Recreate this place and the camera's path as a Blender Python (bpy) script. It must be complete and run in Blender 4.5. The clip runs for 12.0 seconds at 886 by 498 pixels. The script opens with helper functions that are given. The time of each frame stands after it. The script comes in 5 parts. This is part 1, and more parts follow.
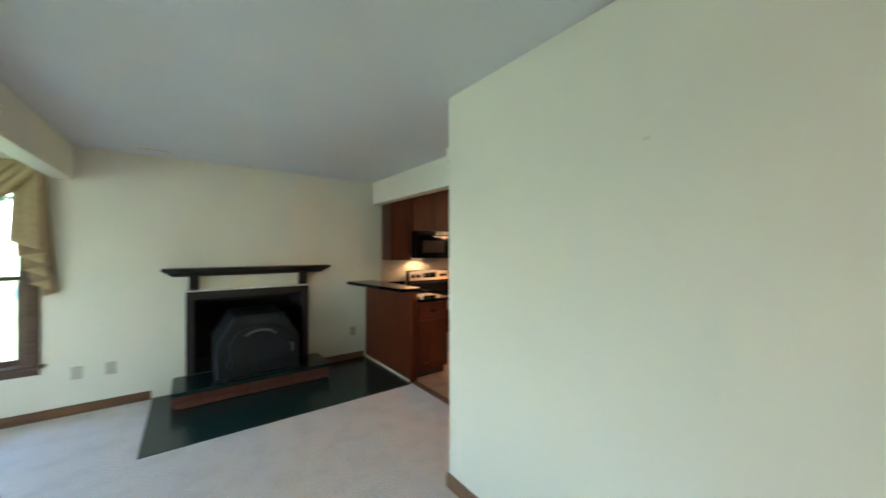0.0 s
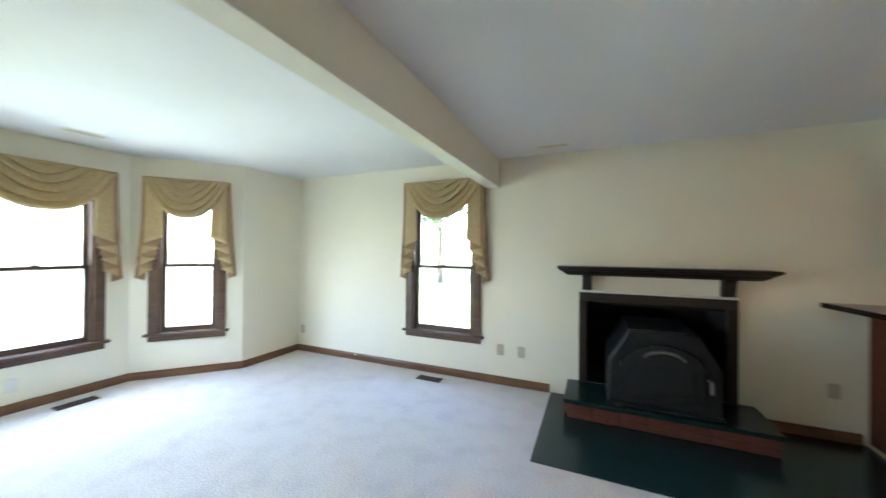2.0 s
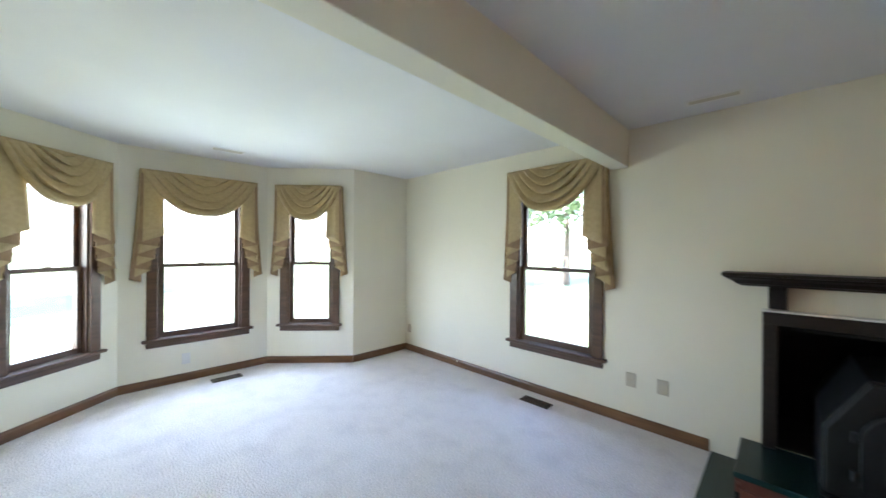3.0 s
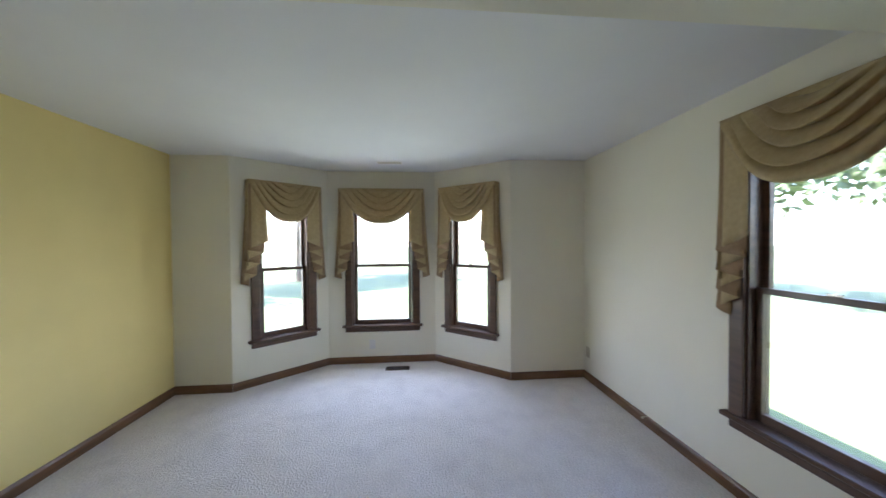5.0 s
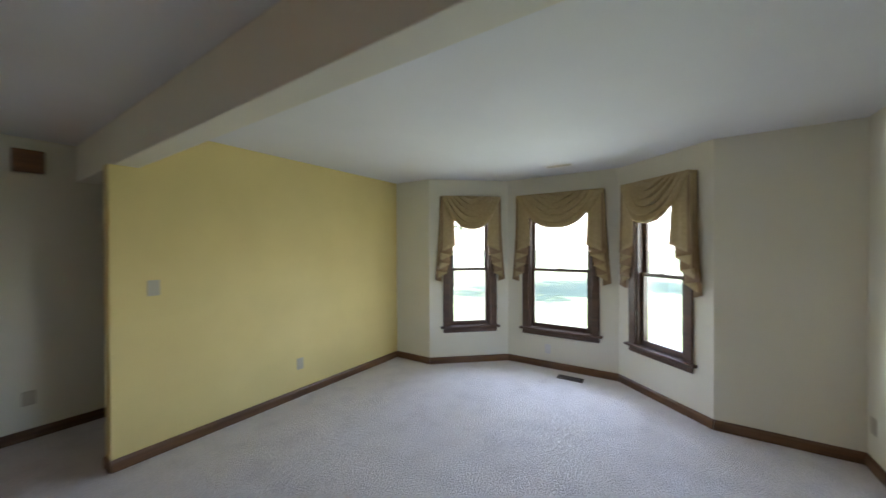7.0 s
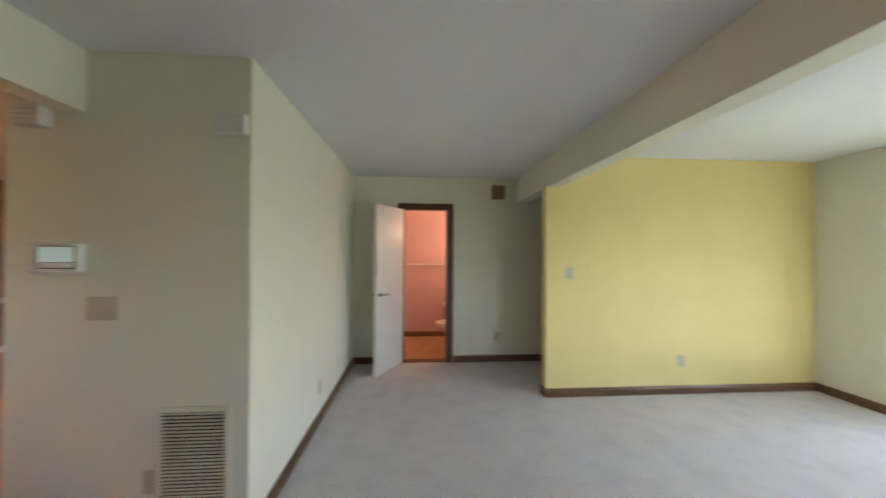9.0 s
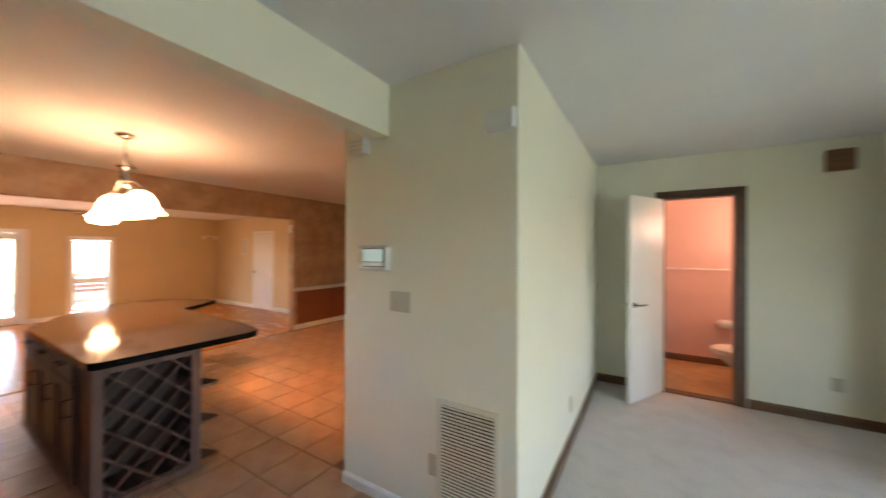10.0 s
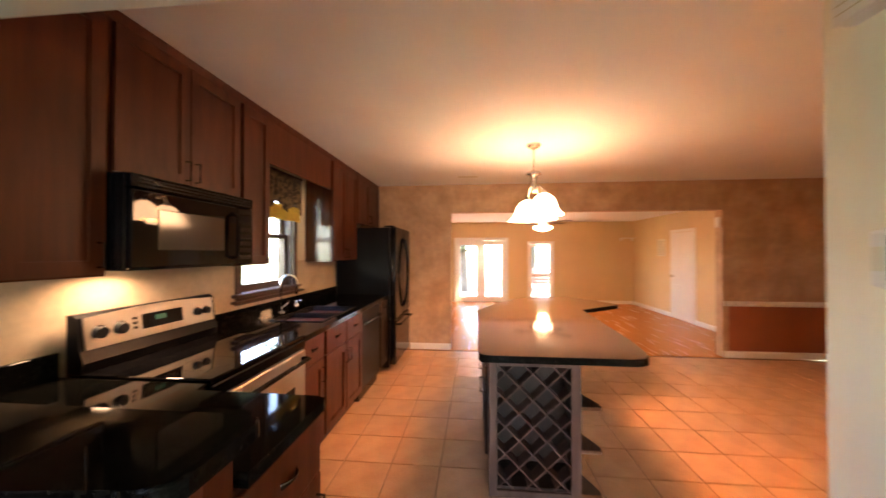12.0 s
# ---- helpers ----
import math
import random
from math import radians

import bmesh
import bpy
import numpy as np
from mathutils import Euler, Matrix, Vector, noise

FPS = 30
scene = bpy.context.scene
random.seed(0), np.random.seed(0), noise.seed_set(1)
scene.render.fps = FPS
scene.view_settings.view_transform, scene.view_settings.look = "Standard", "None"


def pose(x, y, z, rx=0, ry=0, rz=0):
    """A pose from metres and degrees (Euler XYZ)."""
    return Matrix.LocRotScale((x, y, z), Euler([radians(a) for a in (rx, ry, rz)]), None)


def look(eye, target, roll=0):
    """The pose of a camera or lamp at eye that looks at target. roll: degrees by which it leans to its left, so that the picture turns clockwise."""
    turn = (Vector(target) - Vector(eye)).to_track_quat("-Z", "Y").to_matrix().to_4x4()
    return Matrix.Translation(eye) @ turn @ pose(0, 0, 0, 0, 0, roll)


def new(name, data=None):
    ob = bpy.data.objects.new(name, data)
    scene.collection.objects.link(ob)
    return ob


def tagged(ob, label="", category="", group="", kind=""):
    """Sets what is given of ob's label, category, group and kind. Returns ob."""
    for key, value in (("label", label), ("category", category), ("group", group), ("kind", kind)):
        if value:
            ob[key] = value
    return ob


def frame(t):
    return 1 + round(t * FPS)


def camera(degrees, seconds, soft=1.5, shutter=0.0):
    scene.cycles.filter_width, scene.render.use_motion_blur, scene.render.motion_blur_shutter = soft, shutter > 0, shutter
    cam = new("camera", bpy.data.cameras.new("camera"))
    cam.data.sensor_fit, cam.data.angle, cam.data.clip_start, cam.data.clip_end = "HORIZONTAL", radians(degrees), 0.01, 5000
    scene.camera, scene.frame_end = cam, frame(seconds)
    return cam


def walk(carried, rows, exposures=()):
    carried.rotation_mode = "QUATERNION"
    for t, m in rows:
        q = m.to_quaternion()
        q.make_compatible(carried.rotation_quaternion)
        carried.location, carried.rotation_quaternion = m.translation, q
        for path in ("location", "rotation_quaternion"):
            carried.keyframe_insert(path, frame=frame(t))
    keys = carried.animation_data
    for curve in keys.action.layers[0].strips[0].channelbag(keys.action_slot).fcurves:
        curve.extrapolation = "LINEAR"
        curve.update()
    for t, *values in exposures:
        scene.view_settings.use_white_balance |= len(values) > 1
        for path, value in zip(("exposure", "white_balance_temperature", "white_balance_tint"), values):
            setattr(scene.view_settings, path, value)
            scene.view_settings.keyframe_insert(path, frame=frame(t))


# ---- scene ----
cam = camera(105.1, 12.0, shutter=0.5)

PATH = [
    (0, (-0.289, -0.076, 1.481), (0.906, 1.527, 1.489), -0.1),
    (0.5, (-0.229, 0.132, 1.449), (0.492, 1.997, 1.473), -0.1),
    (1, (-0.199, 0.294, 1.452), (-0.036, 2.287, 1.469), 0.7),
    (1.5, (-0.24, 0.525, 1.457), (-0.59, 2.494, 1.457), 0.5),
    (2, (-0.2, 0.779, 1.439), (-1.011, 2.607, 1.448), 0.5),
    (2.5, (-0.169, 1.032, 1.449), (-1.343, 2.651, 1.447), 0.5),
    (3, (-0.237, 1.313, 1.439), (-1.651, 2.728, 1.439), 0.4),
    (5, (-0.4, 2.475, 1.53), (-2.392, 2.652, 1.494), -0.4),
    (5.5, (-0.422, 2.692, 1.513), (-2.416, 2.539, 1.484), -0.3),
    (6, (-0.504, 2.926, 1.556), (-2.437, 2.413, 1.517), -0.4),
    (6.5, (-0.52, 3.099, 1.561), (-2.342, 2.275, 1.527), -0.4),
    (8.5, (0.101, 3.425, 1.454), (-0.61, 1.556, 1.484), 0.5),
    (9, (0.173, 3.39, 1.467), (0.032, 1.395, 1.479), 0.3),
    (9.5, (0.33, 3.265, 1.461), (0.804, 1.322, 1.47), 0.4),
    (10, (0.495, 3.144, 1.472), (1.539, 1.438, 1.48), 0.2),
    (10.5, (0.67, 3.025, 1.447), (2.182, 1.716, 1.459), 0.0),
    (11, (0.806, 2.934, 1.439), (2.623, 2.098, 1.453), -0.0),
    (11.5, (0.935, 2.765, 1.433), (2.911, 2.458, 1.451), 0.1),
    (12, (1.057, 2.642, 1.441), (3.048, 2.836, 1.46), -0.0),
]
walk(cam, [(t, look(eye, target, roll)) for t, eye, target, roll in PATH],
     exposures=[(0.0, 5.13, 5850, 10), (1.0, 5.22, 5750, 13), (2.0, 5.20, 5900, 19), (3.2, 4.75, 5950, 24), (5.0, 3.95, 6050, 29), (6.5, 3.80, 6200, 28),
                (8.5, 4.52, 6350, 27), (9.5, 5.05, 6400, 19), (10.5, 5.38, 6550, 20), (11.2, 5.46, 6800, 26), (12.0, 5.70, 6900, 27)])

# ---- brightness ----
SKY = 0.15
SHADE_GLOW = 0.75
BAYW = 1.05                   # watts to the square metre of bay window
PENDW, TASKW, FANW, BATH = 0.95, 0.08, 0.57, 0.50   # watts, dim against the daylight outside


# ---- world and lights ----
world = bpy.data.worlds.new("daylight")
scene.world = world
world.use_nodes = True
wn = world.node_tree.nodes
sky = wn.new("ShaderNodeTexSky")
sky.sky_type = "NISHITA"
sky.sun_disc = False
sky.sun_elevation = radians(52)
sky.sun_rotation = radians(172)
wn["Background"].inputs["Strength"].default_value = SKY
world.node_tree.links.new(sky.outputs["Color"], wn["Background"].inputs["Color"])


def lamp(name, kind, energy, colour, m, size=0.1, size_y=None):
    data = bpy.data.lights.new(name, kind)
    data.energy, data.color = energy, colour
    if kind == "AREA":
        data.shape = "RECTANGLE"
        data.size, data.size_y = size, size_y or size
    elif kind == "SUN":
        data.angle = radians(0.53)
    else:
        data.shadow_soft_size = size
    ob = new(name, data)
    ob.matrix_world = m
    return ob


lamp("sun", "SUN", 3.5, (1.0, 0.95, 0.87), look((0, 0, 30), (-3, 21, 0)))

# ---- materials ----
def mat(name, colour, rough=0.6, metal=0.0, spec=0.5, vary=0.06, scale=6.0, fine=120.0, bump=0.02, other=None, coat=0.0, stretch=(1, 1, 1), detail=4.0, contrast=(0.35, 0.65)):
    """A surface that varies at two scales between its colour and a second tone, with a fine relief."""
    m = bpy.data.materials.new(name)
    m.use_nodes = True
    n, l = m.node_tree.nodes, m.node_tree.links
    b = n["Principled BSDF"]
    b.inputs["Metallic"].default_value = metal
    b.inputs["Specular IOR Level"].default_value = spec
    b.inputs["Coat Weight"].default_value = coat
    b.inputs["Coat Roughness"].default_value = 0.12
    tc = n.new("ShaderNodeTexCoord")
    mp = n.new("ShaderNodeMapping")
    mp.inputs["Scale"].default_value = stretch
    l.new(tc.outputs["Object"], mp.inputs["Vector"])
    a = n.new("ShaderNodeTexNoise")
    a.inputs["Scale"].default_value = scale
    a.inputs["Detail"].default_value = detail
    f = n.new("ShaderNodeTexNoise")
    f.inputs["Scale"].default_value = fine
    f.inputs["Detail"].default_value = 2.0
    l.new(mp.outputs["Vector"], a.inputs["Vector"])
    l.new(mp.outputs["Vector"], f.inputs["Vector"])
    r = n.new("ShaderNodeMapRange")
    r.inputs["From Min"].default_value, r.inputs["From Max"].default_value = contrast
    l.new(a.outputs["Fac"], r.inputs["Value"])
    mix = n.new("ShaderNodeMix")
    mix.data_type = "RGBA"
    if other is None:
        other = [c * (1 - 2 * vary) for c in colour]
    mix.inputs["A"].default_value = (*colour, 1)
    mix.inputs["B"].default_value = (*other, 1)
    l.new(r.outputs["Result"], mix.inputs["Factor"])
    mix2 = n.new("ShaderNodeMix")
    mix2.data_type = "RGBA"
    mix2.blend_type = "MULTIPLY"
    mix2.inputs["Factor"].default_value = min(1.0, vary * 4)
    ramp = n.new("ShaderNodeMapRange")
    ramp.inputs["From Min"].default_value, ramp.inputs["From Max"].default_value = 0.3, 0.7
    ramp.inputs["To Min"].default_value, ramp.inputs["To Max"].default_value = 0.72, 1.0
    l.new(f.outputs["Fac"], ramp.inputs["Value"])
    l.new(mix.outputs["Result"], mix2.inputs["A"])
    l.new(ramp.outputs["Result"], mix2.inputs["B"])
    l.new(mix2.outputs["Result"], b.inputs["Base Color"])
    rr = n.new("ShaderNodeMapRange")
    rr.inputs["To Min"].default_value, rr.inputs["To Max"].default_value = max(0.015, rough - min(0.08, rough * 0.22)), min(1.0, rough + min(0.08, rough * 0.22))
    l.new(a.outputs["Fac"], rr.inputs["Value"])
    l.new(rr.outputs["Result"], b.inputs["Roughness"])
    if bump:
        bp = n.new("ShaderNodeBump")
        bp.inputs["Strength"].default_value = 1.0
        bp.inputs["Distance"].default_value = bump * 0.02
        l.new(f.outputs["Fac"], bp.inputs["Height"])
        l.new(bp.outputs["Normal"], b.inputs["Normal"])
    return m


def tinted(m, amount):
    """Each object of a shared piece takes a slightly different tone."""
    n, l = m.node_tree.nodes, m.node_tree.links
    b = n["Principled BSDF"]
    src = b.inputs["Base Color"].links[0].from_socket
    info = n.new("ShaderNodeObjectInfo")
    r = n.new("ShaderNodeMapRange")
    r.inputs["To Min"].default_value, r.inputs["To Max"].default_value = 1 - amount, 1.0
    l.new(info.outputs["Random"], r.inputs["Value"])
    mix = n.new("ShaderNodeMix")
    mix.data_type, mix.blend_type = "RGBA", "MULTIPLY"
    mix.inputs["Factor"].default_value = 1.0
    l.new(src, mix.inputs["A"])
    l.new(r.outputs["Result"], mix.inputs["B"])
    l.new(mix.outputs["Result"], b.inputs["Base Color"])
    return m


def wood(name, dark, light, rough=0.35, grain=(1, 14, 14), scale=2.2, coat=0.2, spec=0.5):
    return mat(name, light, rough, spec=spec, vary=0.10, scale=scale, fine=26, bump=0.02, other=dark, stretch=grain, coat=coat, detail=6, contrast=(0.3, 0.7))


def glow(name, colour, strength):
    m = bpy.data.materials.new(name)
    m.use_nodes = True
    b = m.node_tree.nodes["Principled BSDF"]
    b.inputs["Base Color"].default_value = (*colour, 1)
    b.inputs["Emission Color"].default_value = (*colour, 1)
    b.inputs["Emission Strength"].default_value = strength
    return m


def glass(name):
    m = bpy.data.materials.new(name)
    m.use_nodes = True
    n, l = m.node_tree.nodes, m.node_tree.links
    out = n["Material Output"]
    tr = n.new("ShaderNodeBsdfTransparent")
    tr.inputs["Color"].default_value = (0.93, 0.96, 0.95, 1)
    gl = n.new("ShaderNodeBsdfGlossy")
    gl.inputs["Roughness"].default_value = 0.01
    lw = n.new("ShaderNodeLayerWeight")
    pw = n.new("ShaderNodeMath")
    pw.operation = "POWER"
    pw.inputs[1].default_value = 4.0
    l.new(lw.outputs["Facing"], pw.inputs[0])
    fr = n.new("ShaderNodeMapRange")
    fr.inputs["To Min"].default_value, fr.inputs["To Max"].default_value = 0.04, 0.6
    l.new(pw.outputs["Value"], fr.inputs["Value"])
    mx = n.new("ShaderNodeMixShader")
    l.new(fr.outputs["Result"], mx.inputs["Fac"])
    l.new(tr.outputs["BSDF"], mx.inputs[1])
    l.new(gl.outputs["BSDF"], mx.inputs[2])
    l.new(mx.outputs["Shader"], out.inputs["Surface"])
    return m


CREAM = mat("cream_wall_paint", (0.82, 0.785, 0.65), 0.62, vary=0.02, scale=1.3, fine=260, bump=0.012)
YELLOW = mat("yellow_wall_paint", (0.80, 0.64, 0.26), 0.62, vary=0.03, scale=1.8, fine=260, bump=0.012)
CEIL = mat("ceiling_paint", (0.80, 0.80, 0.80), 0.85, vary=0.02, scale=1.5, fine=180, bump=0.03)
CARPET = mat("cut_pile_carpet", (0.92, 0.865, 0.84), 0.95, spec=0.1, vary=0.20, scale=5.0, fine=85, bump=1.1, other=(0.83, 0.777, 0.757), contrast=(0.46, 0.72), detail=9)
OAK = wood("stained_oak_trim", (0.10, 0.045, 0.018), (0.20, 0.095, 0.04), 0.4)
CHIMEWOOD = wood("brown_chime_wood", (0.16, 0.065, 0.025), (0.27, 0.12, 0.05), 0.45)
WALNUT = wood("dark_window_wood", (0.055, 0.026, 0.014), (0.11, 0.055, 0.03), 0.42)
MANTEL = wood("dark_mantel_wood", (0.008, 0.005, 0.0035), (0.018, 0.010, 0.007), 0.5, coat=0.0)
CHERRY = wood("cherry_cabinet_wood", (0.058, 0.0122, 0.0037), (0.108, 0.0255, 0.0074), 0.38, grain=(9, 9, 0.8), scale=2.5, coat=0.0, spec=0.28)
CHERRYGLOSS = wood("varnished_cabinet_side", (0.06, 0.0135, 0.004), (0.105, 0.026, 0.0075), 0.16, grain=(9, 9, 0.8), scale=2.5, coat=0.35)
# darker copy of the cherry: toe kicks' recess shade, plain dark wood elsewhere
CHERRYDARK = wood("dark_and_shadow_cherry_wood", (0.022, 0.009, 0.005), (0.04, 0.016, 0.009), 0.45, grain=(9, 9, 0.8), coat=0.0)
SLATE = mat("green_slate", (0.012, 0.038, 0.041), 0.24, vary=0.12, scale=5, fine=40, bump=0.02, other=(0.007, 0.025, 0.028), detail=9, stretch=(1, 2.6, 1))
BRICK = tinted(mat("hearth_brick", (0.15, 0.042, 0.023), 0.8, vary=0.1, scale=14, fine=90, bump=0.3), 0.18)
IRON = mat("black_cast_iron", (0.008, 0.0105, 0.014), 0.42, metal=0.2, vary=0.12, scale=10, fine=160, bump=0.12, other=(0.013, 0.016, 0.02))
WORN = mat("worn_grey_iron", (0.20, 0.205, 0.21), 0.45, metal=0.5, vary=0.15, scale=30, bump=0.1)
MORTAR = mat("dark_hearth_mortar", (0.085, 0.03, 0.02), 0.9, vary=0.15, scale=20, bump=0.3)
SOOT = mat("sooty_firebox", (0.006, 0.006, 0.006), 0.9, vary=0.1, scale=8, bump=0.1)
GRANITE = mat("black_granite", (0.005, 0.0055, 0.005), 0.05, spec=0.11, vary=0.3, scale=60, fine=300, bump=0.0, other=(0.016, 0.017, 0.015), contrast=(0.5, 0.7))
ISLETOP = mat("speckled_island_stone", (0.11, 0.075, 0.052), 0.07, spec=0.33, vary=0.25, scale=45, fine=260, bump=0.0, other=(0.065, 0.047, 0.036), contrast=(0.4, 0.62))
BLACK = mat("black_appliance_enamel", (0.007, 0.007, 0.008), 0.14, spec=0.25, vary=0.1, scale=3, bump=0.0)
DULLBLACK = mat("dull_black_enamel", (0.007, 0.007, 0.008), 0.30, spec=0.12, vary=0.1, scale=3, bump=0.0)
BLACKGLASS = mat("black_glass", (0.005, 0.005, 0.006), 0.03, spec=0.25, vary=0.05, scale=2, bump=0.0)
MWGLASS = mat("smoked_door_glass", (0.06, 0.05, 0.042), 0.10, vary=0.05, scale=2, bump=0.0)
STEEL = mat("brushed_steel", (0.60, 0.58, 0.55), 0.33, metal=1.0, vary=0.02, scale=3, fine=60, bump=0.0, stretch=(1, 1, 12))
CHROME = mat("polished_chrome", (0.80, 0.80, 0.80), 0.08, metal=1.0, vary=0.02, scale=4, bump=0.0)
BRONZE = mat("dark_bronze_pull", (0.11, 0.09, 0.075), 0.22, metal=1.0, vary=0.1, scale=20, bump=0.0)
NICKEL = mat("satin_nickel", (0.55, 0.50, 0.44), 0.25, metal=1.0, vary=0.05, scale=8, bump=0.0)
TILE = tinted(mat("ceramic_floor_tile", (0.66, 0.44, 0.28), 0.30, vary=0.10, scale=5, fine=70, bump=0.03, other=(0.54, 0.34, 0.21)), 0.12)
GROUT = mat("floor_grout", (0.26, 0.18, 0.12), 0.9, vary=0.1, scale=12, bump=0.2)
FAUX = mat("sponged_tan_plaster", (0.58, 0.38, 0.22), 0.6, vary=0.14, scale=3.4, fine=14, bump=0.03, other=(0.43, 0.26, 0.135), detail=10)
TERRA = mat("terracotta_dado_paint", (0.33, 0.105, 0.04), 0.55, vary=0.06, scale=3, fine=60, bump=0.02)
SPLASH = mat("cream_mottled_backsplash", (0.72, 0.58, 0.42), 0.4, vary=0.10, scale=4, fine=30, bump=0.02, other=(0.60, 0.46, 0.31), detail=7)
WHITE = mat("white_trim_paint", (0.82, 0.80, 0.76), 0.4, vary=0.02, scale=3, bump=0.008)
PLASTIC = mat("almond_plastic", (0.54, 0.485, 0.365), 0.4, vary=0.03, scale=6, bump=0.0)
WHITEPLASTIC = mat("white_plastic", (0.75, 0.74, 0.71), 0.4, vary=0.03, scale=6, bump=0.0)
TAN = mat("family_room_paint", (0.70, 0.54, 0.30), 0.65, vary=0.03, scale=1.6, fine=240, bump=0.012)
PINK = mat("pink_bathroom_paint", (0.68, 0.46, 0.40), 0.6, vary=0.04, scale=2.2, fine=200, bump=0.012)
PLANK = mat("orange_oak_floor", (0.60, 0.25, 0.07), 0.26, spec=0.35, vary=0.05, scale=1.4, fine=9, bump=0.0, other=(0.52, 0.205, 0.055), stretch=(1.0, 14, 1), detail=6)
BATHFLOOR = mat("tan_bathroom_floor", (0.55, 0.33, 0.14), 0.3, vary=0.1, scale=7, bump=0.02)
PORCELAIN = mat("bone_porcelain", (0.75, 0.66, 0.54), 0.1, vary=0.02, scale=3, bump=0.0)
FABRIC = mat("gold_damask", (0.52, 0.40, 0.21), 0.55, spec=0.35, vary=0.05, scale=34, fine=320, bump=0.08, other=(0.475, 0.36, 0.185), contrast=(0.40, 0.60))
LINING = mat("brown_swag_lining", (0.35, 0.235, 0.13), 0.75, spec=0.2, vary=0.08, scale=18, fine=300, bump=0.1)


def thin_cloth(m, share):
    """Lets part of the daylight through a cloth."""
    n, l = m.node_tree.nodes, m.node_tree.links
    b = n["Principled BSDF"]
    tl = n.new("ShaderNodeBsdfTranslucent")
    l.new(b.inputs["Base Color"].links[0].from_socket, tl.inputs["Color"])
    mx = n.new("ShaderNodeMixShader")
    mx.inputs["Fac"].default_value = share
    l.new(b.outputs["BSDF"], mx.inputs[1])
    l.new(tl.outputs["BSDF"], mx.inputs[2])
    l.new(mx.outputs["Shader"], n["Material Output"].inputs["Surface"])


thin_cloth(FABRIC, 0.1)
KVALANCE = mat("dark_leaf_print_cotton", (0.055, 0.035, 0.022), 0.8, vary=0.2, scale=30, fine=200, bump=0.1, other=(0.19, 0.13, 0.07), contrast=(0.46, 0.54))
GOLDTRIM = mat("yellow_scalloped_trim", (0.70, 0.50, 0.08), 0.7, vary=0.08, scale=30, bump=0.1)
ISLEWOOD = wood("aged_mauve_island_wood", (0.10, 0.05, 0.04), (0.18, 0.095, 0.075), 0.55, grain=(9, 9, 0.8))
GRILLE = mat("off_white_grille_enamel", (0.72, 0.68, 0.55), 0.45, vary=0.03, scale=6, bump=0.0)
# near-black for the shade inside grilles and slots, and for a real dark bezel
DARKGAP = mat("gap_shade_and_bezel", (0.02, 0.018, 0.016), 0.9, vary=0.1, scale=8, bump=0.0)
BROWNVENT = mat("brown_enamelled_register", (0.06, 0.035, 0.025), 0.4, metal=0.4, vary=0.1, scale=12, bump=0.0)
SINK = mat("dark_composite_sink", (0.03, 0.032, 0.04), 0.25, vary=0.1, scale=20, bump=0.0)
CLOCK = glow("green_clock_digits", (0.02, 0.16, 0.06), 0.012)
CLOCK.node_tree.nodes["Principled BSDF"].inputs["Base Color"].default_value = (0.004, 0.006, 0.004, 1)
SCREEN = glow("lit_thermostat_screen", (0.55, 0.75, 0.72), 0.008)
SHADE = glow("lit_frosted_glass_shade", (1.0, 0.60, 0.30), SHADE_GLOW)
TASK = glow("lit_cooktop_lamp_lens", (1.0, 0.66, 0.36), 0.12)
GLASS = glass("window_glass")
GRASS = mat("lawn_grass", (0.085, 0.118, 0.042), 0.9, vary=0.2, scale=0.6, fine=14, bump=0.6, other=(0.115, 0.145, 0.058))
BARK = mat("tree_bark", (0.10, 0.075, 0.055), 0.9, vary=0.15, scale=6, fine=30, bump=0.6)
LEAF = mat("tree_leaves", (0.10, 0.145, 0.065), 0.6, vary=0.2, scale=1.5, fine=9, bump=0.0, other=(0.12, 0.165, 0.08))
BRICKWALL = mat("exterior_siding", (0.45, 0.42, 0.37), 0.8, vary=0.06, scale=4, bump=0.05)
DECK = wood("weathered_deck_boards", (0.20, 0.09, 0.06), (0.32, 0.15, 0.10), 0.8)

# darker copy of the deck wood, with shade put into its colour
DECKRED = wood("shaded_red_deck_boards", (0.075, 0.025, 0.018), (0.11, 0.04, 0.028), 0.8)

# ---- building helpers ----
def link(name, bm, material, smooth=False):
    me = bpy.data.meshes.new(name)
    bmesh.ops.recalc_face_normals(bm, faces=bm.faces)
    bm.to_mesh(me)
    bm.free()
    for mm in (material if isinstance(material, (list, tuple)) else [material]):
        me.materials.append(mm)
    if smooth:
        for p in me.polygons:
            p.use_smooth = True
    return new(name, me)


def part(name, bm, material, parent, label="", smooth=False):
    ob = link(name, bm, material, smooth)
    ob.parent = parent
    if label:
        tagged(ob, label)
    return ob


def thing(name, label, category, m=None, group="", kind=""):
    ob = new(name)
    ob.empty_display_size = 0.1
    if m is not None:
        ob.matrix_world = m
    return tagged(ob, label, category, group, kind)


def solid(name, bm, material, label, category, group="", kind="", smooth=False):
    return tagged(link(name, bm, material, smooth), label, category, group, kind)


def setting(name, bm, material, label, category="", smooth=False):
    return tagged(link(name, bm, material, smooth), label, category or name.split("_")[0], "", "structure")


